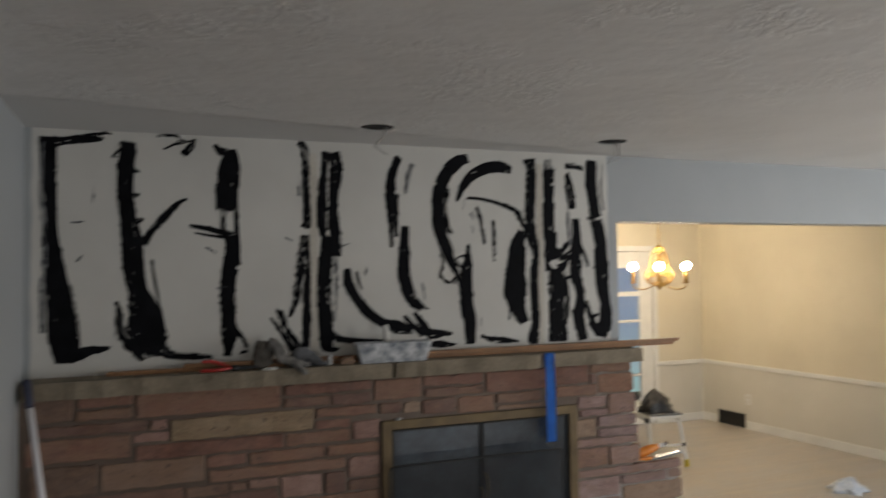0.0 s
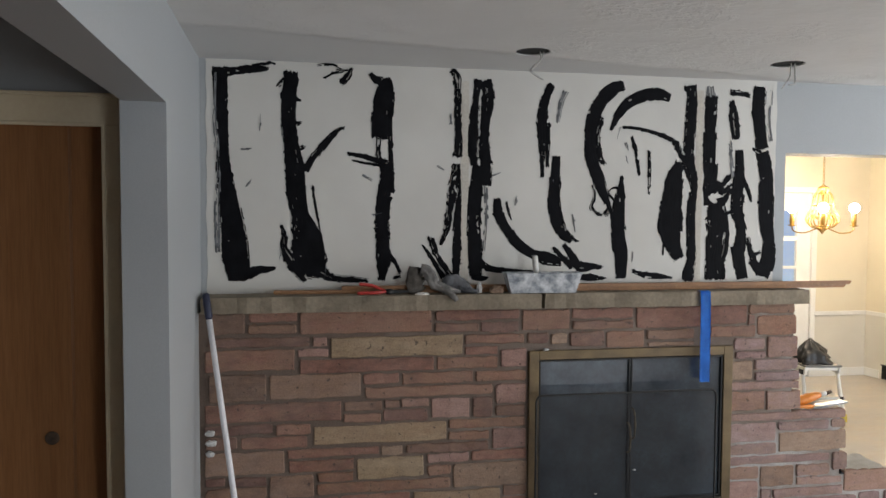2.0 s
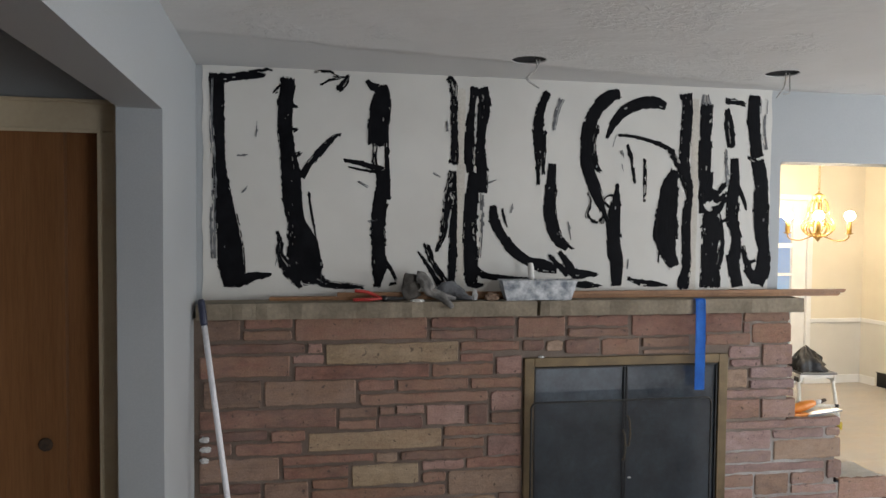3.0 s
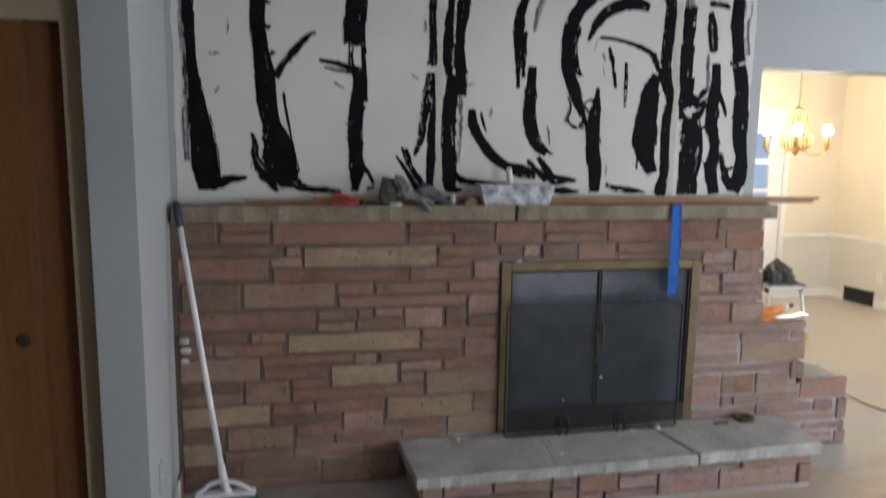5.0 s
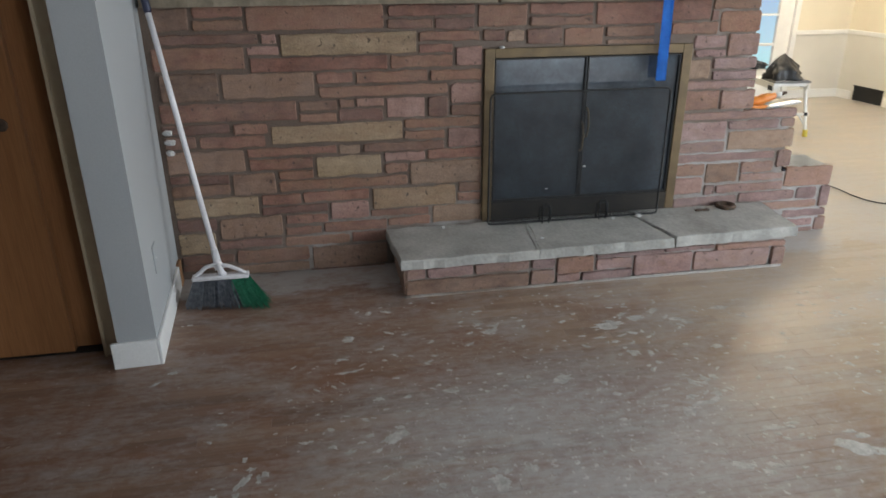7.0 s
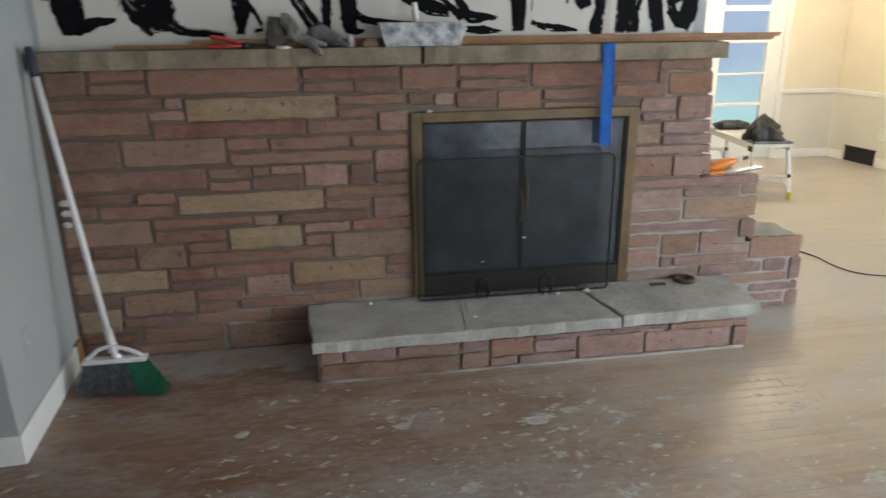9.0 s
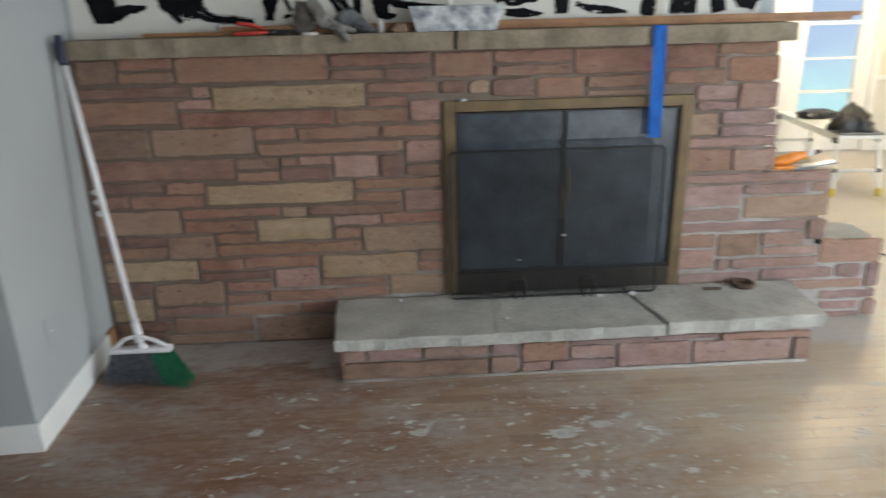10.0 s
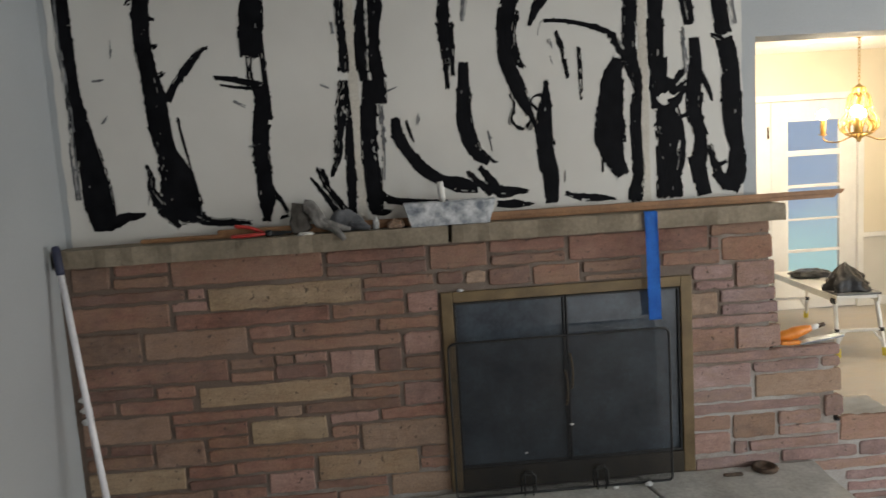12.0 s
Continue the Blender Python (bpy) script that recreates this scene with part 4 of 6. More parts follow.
stroke(0.0, (0.392, 2.395, 0.0610), (0.380, 2.262, 0.0670), (0.379, 2.157, 0.0670), (0.388, 2.052, 0.0730), (0.403, 1.947, 0.0880), (0.412, 1.841, 0.0880), (0.431, 1.735, 0.0780), (0.459, 1.640, 0.1250), (0.469, 1.561, 0.1470), (0.477, 1.493, 0.1310), (0.467, 1.440, 0.0740))
stroke(.15, (0.468, 1.472, 0.0890), (0.520, 1.460, 0.0790), (0.574, 1.432, 0.0370), (0.667, 1.423, 0.0300), (0.747, 1.416, 0.0140))
stroke(.3, (0.343, 1.682, 0.0150), (0.357, 1.628, 0.0230), (0.354, 1.575, 0.0230), (0.382, 1.522, 0.0460), (0.415, 1.468, 0.0620), (0.449, 1.413, 0.0150))
stroke(.15, (0.454, 1.934, 0.0360), (0.487, 1.995, 0.0340), (0.540, 2.059, 0.0340), (0.606, 2.130, 0.0160), (0.634, 2.141, 0.0050))
stroke(.2, (0.488, 1.868, 0.0050), (0.498, 1.787, 0.0100), (0.522, 1.653, 0.0050))
stroke(.2, (0.401, 2.268, 0.0260), (0.437, 2.264, 0.0080))
stroke(.2, (0.415, 2.153, 0.0210), (0.437, 2.161, 0.0050))
stroke(.3, (0.416, 2.031, 0.0250), (0.453, 2.050, 0.0080))
stroke(.35, (0.328, 2.323, 0.0150), (0.361, 2.361, 0.0170))
stroke(.35, (0.512, 2.428, 0.0070), (0.557, 2.438, 0.0180), (0.596, 2.423, 0.0180), (0.636, 2.411, 0.0060))
stroke(.1, (0.622, 2.347, 0.0320), (0.649, 2.379, 0.0340), (0.673, 2.420, 0.0100))
stroke(.4, (0.543, 2.371, 0.0060), (0.595, 2.398, 0.0070), (0.654, 2.412, 0.0080))
stroke(.2, (0.757, 2.400, 0.0190), (0.784, 2.373, 0.0350), (0.814, 2.368, 0.0380))
stroke(0.0, (0.822, 2.379, 0.0640), (0.833, 2.339, 0.0690), (0.822, 2.272, 0.0850), (0.813, 2.178, 0.0880), (0.799, 2.095, 0.0640))
stroke(.15, (0.851, 2.273, 0.0220), (0.853, 2.112, 0.0210), (0.859, 1.977, 0.0190), (0.867, 1.836, 0.0140))
stroke(.3, (0.801, 2.095, 0.0370), (0.800, 2.017, 0.0270), (0.822, 1.977, 0.0540))
stroke(0.0, (0.833, 1.977, 0.0590), (0.838, 1.895, 0.0700), (0.821, 1.815, 0.0620), (0.812, 1.706, 0.0590), (0.820, 1.597, 0.0590), (0.825, 1.514, 0.0650), (0.813, 1.415, 0.0220))
stroke(.05, (0.841, 1.556, 0.0220), (0.871, 1.514, 0.0170), (0.905, 1.448, 0.0170))
stroke(.2, (0.869, 1.427, 0.0110), (0.905, 1.435, 0.0110))
stroke(.05, (0.650, 2.021, 0.0130), (0.711, 2.011, 0.0190), (0.779, 1.995, 0.0240), (0.833, 1.982, 0.0240))
stroke(.1, (0.672, 1.989, 0.0080), (0.738, 1.976, 0.0100), (0.820, 1.966, 0.0130))
stroke(.2, (1.144, 2.412, 0.0230), (1.167, 2.424, 0.0170), (1.178, 2.389, 0.0360), (1.180, 2.321, 0.0250), (1.180, 2.199, 0.0300), (1.183, 2.061, 0.0330), (1.174, 2.015, 0.0440))
stroke(.3, (1.171, 1.980, 0.0280), (1.160, 1.897, 0.0420), (1.151, 1.837, 0.0470), (1.140, 1.759, 0.0280), (1.129, 1.677, 0.0280), (1.103, 1.589, 0.0090))
stroke(.1, (1.188, 1.980, 0.0140), (1.191, 1.815, 0.0170), (1.181, 1.704, 0.0250), (1.181, 1.566, 0.0330), (1.175, 1.421, 0.0310))
stroke(.25, (1.009, 1.587, 0.0090), (1.064, 1.512, 0.0250), (1.119, 1.425, 0.0390))
stroke(.25, (1.037, 1.628, 0.0110), (1.078, 1.540, 0.0220), (1.153, 1.431, 0.0340))
stroke(.3, (1.058, 1.622, 0.0140), (1.092, 1.526, 0.0200), (1.134, 1.456, 0.0190))
stroke(.5, (1.144, 2.219, 0.0120), (1.147, 2.170, 0.0140))
stroke(.05, (1.281, 2.392, 0.0370), (1.270, 2.283, 0.0280), (1.261, 2.173, 0.0390), (1.256, 2.063, 0.0340), (1.261, 1.975, 0.0250))
stroke(.12, (1.313, 2.387, 0.0730), (1.335, 2.316, 0.0560), (1.321, 2.200, 0.0390), (1.312, 2.090, 0.0420), (1.323, 1.981, 0.0560), (1.320, 1.876, 0.0620))
stroke(.05, (1.293, 1.976, 0.0730), (1.273, 1.870, 0.0570), (1.266, 1.704, 0.0590), (1.269, 1.565, 0.0620), (1.273, 1.431, 0.0510))
stroke(.5, (1.324, 1.870, 0.0170), (1.326, 1.704, 0.0200), (1.317, 1.559, 0.0170))
stroke(.15, (1.289, 1.514, 0.0280), (1.332, 1.475, 0.0310), (1.404, 1.460, 0.0260), (1.504, 1.455, 0.0150), (1.578, 1.451, 0.0090))
stroke(.1, (1.253, 1.426, 0.0170), (1.303, 1.419, 0.0230), (1.338, 1.424, 0.0110))
stroke(.6, (1.354, 1.925, 0.0280), (1.398, 1.942, 0.0080))
stroke(.1, (1.653, 2.382, 0.0340), (1.624, 2.304, 0.0460), (1.610, 2.207, 0.0520), (1.610, 2.123, 0.0370), (1.608, 2.039, 0.0230), (1.608, 1.921, 0.0120))
stroke(.2, (1.634, 2.193, 0.0230), (1.637, 2.095, 0.0200), (1.634, 1.975, 0.0120))
stroke(.75, (1.730, 2.349, 0.0350), (1.704, 2.292, 0.0290), (1.687, 2.194, 0.0170))
stroke(0.0, (1.684, 2.028, 0.0430), (1.676, 1.927, 0.0460), (1.671, 1.815, 0.0530), (1.686, 1.716, 0.0580), (1.715, 1.644, 0.0500), (1.768, 1.605, 0.0270))
stroke(.1, (1.724, 1.588, 0.0270), (1.769, 1.531, 0.0440), (1.805, 1.479, 0.0530), (1.874, 1.475, 0.0360), (1.928, 1.474, 0.0120))
stroke(.2, (1.671, 1.572, 0.0170), (1.725, 1.517, 0.0240), (1.775, 1.474, 0.0300))
stroke(.4, (1.744, 1.658, 0.0090), (1.783, 1.610, 0.0120), (1.805, 1.607, 0.0060))
stroke(.05, (1.380, 1.815, 0.0310), (1.389, 1.745, 0.0490), (1.432, 1.660, 0.0510), (1.490, 1.590, 0.0520), (1.563, 1.542, 0.0440), (1.636, 1.518, 0.0640), (1.716, 1.497, 0.0380))
stroke(.2, (1.427, 1.800, 0.0090), (1.440, 1.745, 0.0110), (1.455, 1.709, 0.0060))
stroke(.1, (1.793, 1.425, 0.0240), (1.874, 1.420, 0.0330), (1.954, 1.416, 0.0060))
stroke(.05, (2.033, 2.389, 0.0420), (1.976, 2.368, 0.0660), (1.914, 2.311, 0.0710), (1.876, 2.225, 0.0650), (1.861, 2.126, 0.0540), (1.868, 2.013, 0.0650), (1.901, 1.928, 0.0680), (1.928, 1.858, 0.0600), (1.954, 1.800, 0.0360))
stroke(.25, (1.922, 2.226, 0.0150), (1.899, 2.128, 0.0150), (1.906, 2.042, 0.0240), (1.933, 1.992, 0.0180))
stroke(.4, (1.872, 1.886, 0.0150), (1.883, 1.830, 0.0150), (1.869, 1.772, 0.0180), (1.902, 1.735, 0.0270), (1.935, 1.729, 0.0330), (1.960, 1.763, 0.0240))
stroke(.3, (1.934, 1.830, 0.0290), (1.972, 1.763, 0.0180), (1.978, 1.715, 0.0120))
stroke(.12, (1.966, 2.162, 0.0150), (1.999, 2.231, 0.0390), (2.048, 2.294, 0.0510), (2.125, 2.336, 0.0610), (2.215, 2.352, 0.0610), (2.284, 2.334, 0.0400))
stroke(0.0, (2.028, 1.935, 0.0090), (2.023, 1.844, 0.0430), (2.014, 1.757, 0.0600), (2.015, 1.642, 0.0660), (2.031, 1.542, 0.0700), (2.032, 1.415, 0.0540))
stroke(.05, (2.026, 2.180, 0.0120), (2.126, 2.173, 0.0150), (2.233, 2.146, 0.0180), (2.312, 2.110, 0.0250), (2.343, 2.053, 0.0180), (2.377, 1.990, 0.0130))
stroke(.15, (2.077, 2.136, 0.0150), (2.103, 2.058, 0.0180), (2.122, 1.938, 0.0120))
stroke(.25, (2.173, 2.065, 0.0120), (2.177, 1.959, 0.0180), (2.176, 1.844, 0.0090))
stroke(.7, (2.050, 2.115, 0.0300), (2.056, 2.058, 0.0270), (2.066, 1.996, 0.0120))
stroke(0.0, (2.341, 2.010, 0.0370), (2.316, 1.930, 0.0870), (2.305, 1.844, 0.0990), (2.297, 1.728, 0.1150), (2.298, 1.654, 0.1180), (2.324, 1.568, 0.0870), (2.349, 1.512, 0.0690))
stroke(.3, (2.265, 1.589, 0.0160), (2.263, 1.534, 0.0130))
stroke(.2, (2.093, 1.451, 0.0130), (2.164, 1.430, 0.0280), (2.241, 1.423, 0.0280), (2.310, 1.416, 0.0060))
stroke(.1, (2.391, 2.402, 0.0720), (2.402, 2.337, 0.0560), (2.398, 2.192, 0.0650), (2.393, 2.047, 0.0590), (2.410, 1.961, 0.0440), (2.424, 1.874, 0.0280), (2.409, 1.786, 0.0410), (2.414, 1.639, 0.0410), (2.420, 1.523, 0.0470), (2.401, 1.435, 0.0650), (2.402, 1.396, 0.0560))
stroke(.2, (2.362, 1.995, 0.0160), (2.391, 1.937, 0.0160), (2.421, 1.859, 0.0160))
stroke(.6, (2.507, 2.402, 0.0440), (2.515, 2.345, 0.0690))
stroke(.1, (2.511, 2.353, 0.0680), (2.507, 2.165, 0.0630), (2.507, 1.991, 0.0560), (2.502, 1.903, 0.0280))
stroke(.3, (2.502, 1.903, 0.0160), (2.539, 1.918, 0.0190), (2.566, 1.888, 0.0220), (2.597, 1.918, 0.0190), (2.632, 1.953, 0.0130))
stroke(.3, (2.492, 1.874, 0.0190), (2.499, 1.821, 0.0190), (2.541, 1.788, 0.0220), (2.599, 1.816, 0.0190))
stroke(.3, (2.547, 1.894, 0.0180), (2.585, 1.857, 0.0290), (2.636, 1.903, 0.0160))
stroke(.12, (2.548, 1.791, 0.1010), (2.563, 1.698, 0.1170), (2.568, 1.580, 0.1140), (2.553, 1.491, 0.0980), (2.551, 1.403, 0.1020))
stroke(.3, (2.615, 2.376, 0.0310), (2.685, 2.372, 0.0280), (2.731, 2.358, 0.0220))
stroke(.1, (2.626, 2.333, 0.0250), (2.643, 2.226, 0.0540), (2.657, 2.133, 0.0480))
stroke(.05, (2.674, 2.079, 0.0440), (2.679, 1.963, 0.0540), (2.672, 1.845, 0.0640), (2.670, 1.756, 0.0580), (2.694, 1.668, 0.0510), (2.686, 1.549, 0.0580), (2.709, 1.405, 0.0640))
stroke(.1, (2.696, 1.939, 0.0250), (2.727, 1.874, 0.0230), (2.751, 1.809, 0.0130))
stroke(.6, (2.623, 2.123, 0.0150), (2.634, 1.992, 0.0190), (2.641, 1.933, 0.0190))
stroke(.05, (2.781, 2.410, 0.0640), (2.777, 2.287, 0.0700), (2.792, 2.170, 0.0640), (2.807, 2.087, 0.0650))
stroke(.65, (2.833, 2.390, 0.0580), (2.829, 2.243, 0.0520), (2.852, 2.126, 0.0320))
stroke(.05, (2.803, 2.069, 0.0770), (2.824, 1.994, 0.0810), (2.834, 1.845, 0.0810), (2.837, 1.696, 0.0710), (2.862, 1.577, 0.0520), (2.854, 1.487, 0.0850), (2.822, 1.421, 0.0840))
stroke(.3, (2.748, 2.089, 0.0160), (2.803, 2.063, 0.0290))
stroke(.2, (2.731, 1.622, 0.0220), (2.771, 1.502, 0.0390), (2.809, 1.433, 0.0520))
stroke(.35, (2.654, 1.579, 0.0320), (2.678, 1.460, 0.0380))

# knots and stray marks
stroke(0, (2.490, 2.013, 0.0420), (2.491, 1.949, 0.0200), (2.489, 1.890, 0.0270), (2.490, 1.831, 0.0200), (2.496, 1.789, 0.0300), echo=False)
stroke(0, (2.541, 2.005, 0.0300), (2.542, 1.958, 0.0240), (2.537, 1.923, 0.0280), (2.518, 1.876, 0.0420), (2.505, 1.842, 0.0180), echo=False)
stroke(.1, (2.514, 1.900, 0.0240), (2.552, 1.896, 0.0320), (2.576, 1.885, 0.0240), (2.587, 1.851, 0.0270), echo=False)
stroke(0, (2.547, 1.910, 0.0300), (2.546, 1.882, 0.0420), (2.535, 1.852, 0.0180), echo=False)
stroke(0, (2.543, 1.786, 0.0680), (2.553, 1.752, 0.0840), (2.554, 1.714, 0.1320), echo=False)
stroke(0, (2.554, 1.805, 0.0360), (2.591, 1.813, 0.0420), (2.614, 1.840, 0.0270), (2.637, 1.877, 0.0210), echo=False)
stroke(.05, (2.574, 1.895, 0.0160), (2.606, 1.916, 0.0180), (2.629, 1.939, 0.0100), echo=False)
stroke(.1, (2.600, 1.745, 0.0140), (2.630, 1.755, 0.0160), (2.660, 1.763, 0.0120), echo=False)
stroke(0, (2.753, 1.532, 0.0240), (2.779, 1.535, 0.0160), (2.809, 1.546, 0.0150), echo=False)
stroke(.05, (2.753, 1.502, 0.0240), (2.788, 1.470, 0.0520), (2.828, 1.448, 0.0640), (2.857, 1.451, 0.0360), echo=False)
stroke(.1, (2.849, 1.623, 0.0360), (2.850, 1.555, 0.0660), (2.852, 1.493, 0.0720), echo=False)
stroke(.2, (2.502, 1.630, 0.0100), (2.511, 1.528, 0.0240), (2.523, 1.416, 0.0180), echo=False)
for kx, kz, kr in ((1.99, 1.845, 0.026), (2.03, 1.815, 0.02)):
    ring = [(kx + kr * math.cos(t) * (1 + 0.3 * math.sin(3 * t + kx * 9)), kz + kr * 1.15 * math.sin(t), 0.007 + 0.005 * math.sin(2 * t + kz * 20)) for t in [0.4 + 0.7 * q for q in range(8)]]
    stroke(0.22, *ring, echo=False)
for mx, mz, ln, tilt in ((0.16, 2.03, 0.05, 0.1), (0.185, 1.86, 0.035, 0.9), (0.245, 2.12, 0.07, 1.5), (0.335, 1.52, 0.035, 1.4), (0.545, 1.43, 0.06, 1.5), (0.72, 1.92, 0.05, -0.5), (0.77, 1.73, 0.05, 0.2), (1.08, 1.97, 0.04, -0.5), (1.47, 1.78, 0.05, 1.4), (1.77, 1.74, 0.09, -1.4), (2.0, 2.12, 0.06, 1.3), (2.09, 1.5, 0.05, 1.5)):
    stroke(0.5, (mx, mz, 0.006), (mx + ln * 0.5 * math.cos(tilt), mz + ln * 0.5 * math.sin(tilt), 0.008), (mx + ln * math.cos(tilt), mz + ln * math.sin(tilt), 0.004), echo=False)


# ---- things on the mantel ----
MT = 1.36


def built(name, at, label, category, group="", rz=0.0):
    """An Empty at a thing's base and a function that hangs parts on it, given in world places."""
    rig = tagged(empty(name, at, rz), label, category, group)
    inv = rig.matrix_world.inverted()

    def add(nm, bm, mat, lab="", smooth=False, parent=None):
        o = part(nm, bm, mat, parent or rig, lab, smooth)
        if parent is None:
            o.matrix_parent_inverse = inv
        return o
    return rig, add


for x0, x1, y0, y1, z0, z1, lab in ((0.31, 3.262, 0.036, 0.078, MT + 0.002, MT + 0.018, "long thin stripped wood batten lying on the mantel"),
                                    (0.62, 3.3, 0.042, 0.07, MT + 0.018, MT + 0.036, "long thin wood batten with pointed end on another batten")):
    bm = boxed(((x0, y0, z0), (x1, y1, z1)))
    for vv in bm.verts:
        if vv.co.x > x1 - 0.01 and vv.co.z < z1 - 0.005:
            vv.co.x -= 0.014
    bmesh.ops.bevel(bm, geom=list(bm.edges), offset=0.0025, segments=2, affect="EDGES")
    tagged(part("batten", bm, BATTEN), lab, "batten", "battens on the mantel")


def build_pliers():
    rig, add = built("pliers", (0.82, -0.01, MT), "red-handled pliers with dark steel jaws on the mantel", "pliers")
    z = MT + 0.014
    add("handle", add_tube(bmesh.new(), glide3([(0.83, -0.008, z), (0.79, 0.008, z + 0.014), (0.755, 0.01, z + 0.028), (0.7, 0.004, z + 0.036)]), [0.006] * 6 + [0.008] * 12 + [0.007], 10), RED, "red grip", True)
    add("handle", add_tube(bmesh.new(), glide3([(0.83, -0.008, z), (0.79, -0.028, z - 0.001), (0.75, -0.034, z - 0.002), (0.69, -0.03, z - 0.003)]), [0.006] * 6 + [0.008] * 12 + [0.007], 10), RED, "red grip", True)
    bm = add_lathe(bmesh.new(), [(0.014, -0.012), (0.016, -0.006), (0.016, 0.008), (0.012, 0.012)], (0.838, -0.008, z), 16)
    add("pivot", bm, IRON, "", True)
    for dy in (-0.009, 0.003):
        bm = boxed(((0.842, dy - 0.004, z - 0.011), (0.93, dy + 0.006, z + 0.009)))
        for vv in bm.verts:
            if vv.co.x > 0.9:
                vv.co.z = z + (vv.co.z - z) * 0.45
        bmesh.ops.bevel(bm, geom=list(bm.edges), offset=0.003, segments=2, affect="EDGES")
        add("jaw", bm, IRON)


build_pliers()


def build_gloves():
    rig, add = built("work_gloves", (1.05, 0.0, MT), "dusty grey crumpled work gloves on the mantel", "gloves")

    def shell(axis, radii, sides=26, squash=0.75, seed=0.0):
        """An open sleeve of cloth along a line, with folds and a wall of its own."""
        bm = bmesh.new()
        line = glide3(axis, 5)
        rows = []
        for i, p in enumerate(line):
            f = i / (len(line) - 1)
            r = np.interp(f, np.linspace(0, 1, len(radii)), radii)
            d = (line[min(i + 1, len(line) - 1)] - line[max(i - 1, 0)]).normalized()
            u = d.cross(Vector((0, 1, 0))).normalized()
            w = d.cross(u)
            row = []
            for k in range(sides):
                t = 2 * math.pi * k / sides
                q = r * (1 + 0.16 * math.sin(3 * t + 6 * f + seed) + 0.3 * noise.noise(Vector((math.cos(t) * 1.7, math.sin(t) * 1.7 + seed, f * 5))) + 0.22 * noise.noise(Vector((math.cos(t) * 4.5, math.sin(t) * 4.5 + seed, f * 11))))
                v = p + u * math.cos(t) * q + w * math.sin(t) * q * squash
                v.z = max(v.z, MT + 0.0015 + 0.0008 * (k % 3)) if v.y > -0.052 else v.z
                row.append(bm.verts.new(v))
            rows.append(row)
        for a, b in zip(rows, rows[1:]):
            for k in range(sides):
                bm.faces.new((a[k], a[(k + 1) % sides], b[(k + 1) % sides], b[k]))
        bm.faces.new(rows[-1])
        bmesh.ops.recalc_face_normals(bm, faces=bm.faces)
        bmesh.ops.solidify(bm, geom=list(bm.faces), thickness=0.0022)
        return bm

    # one glove stands on its cuff and folds over, the other lies flat with its fingers to one side
    add("cuff", shell([(0.97, 0.03, MT + 0.125), (0.965, 0.028, MT + 0.08), (0.968, 0.024, MT + 0.035), (0.98, 0.016, MT + 0.008)], [0.036, 0.037, 0.038, 0.034], 36, 0.55, 1.0), CUFF, "dark knitted cuff", True)
    add("palm", shell([(0.988, -0.004, MT + 0.118), (1.012, -0.006, MT + 0.112), (1.036, -0.01, MT + 0.078), (1.05, -0.016, MT + 0.045), (1.085, -0.024, MT + 0.028)], [0.02, 0.027, 0.026, 0.024, 0.02], 36, 0.85, 3.0), FADED, "pale crumpled leather", True)
    add("palm", shell([(1.09, 0.01, MT + 0.03), (1.125, 0.01, MT + 0.042), (1.165, 0.008, MT + 0.038), (1.205, 0.006, MT + 0.022), (1.245, 0.002, MT + 0.008)], [0.022, 0.04, 0.042, 0.03, 0.008], 36, 0.6, 5.0), GLOVE, "", True)
    for pts, r in (([(1.07, -0.02, MT + 0.03), (1.1, -0.045, MT + 0.02), (1.125, -0.064, MT + 0.002), (1.147, -0.072, MT - 0.026)], [0.016, 0.016, 0.014, 0.009]), ([(1.04, -0.01, MT + 0.05), (1.08, -0.026, MT + 0.04), (1.13, -0.03, MT + 0.022), (1.17, -0.03, MT + 0.012)], [0.015, 0.015, 0.013, 0.008]),
                   ([(1.17, -0.012, MT + 0.03), (1.205, -0.028, MT + 0.02), (1.25, -0.034, MT + 0.011)], [0.014, 0.013, 0.008])):
        add("finger", shell(pts, r, 20, 0.85, pts[0][0] * 30), FADED if pts[0][0] < 1.1 else GLOVE, "", True)


build_gloves()


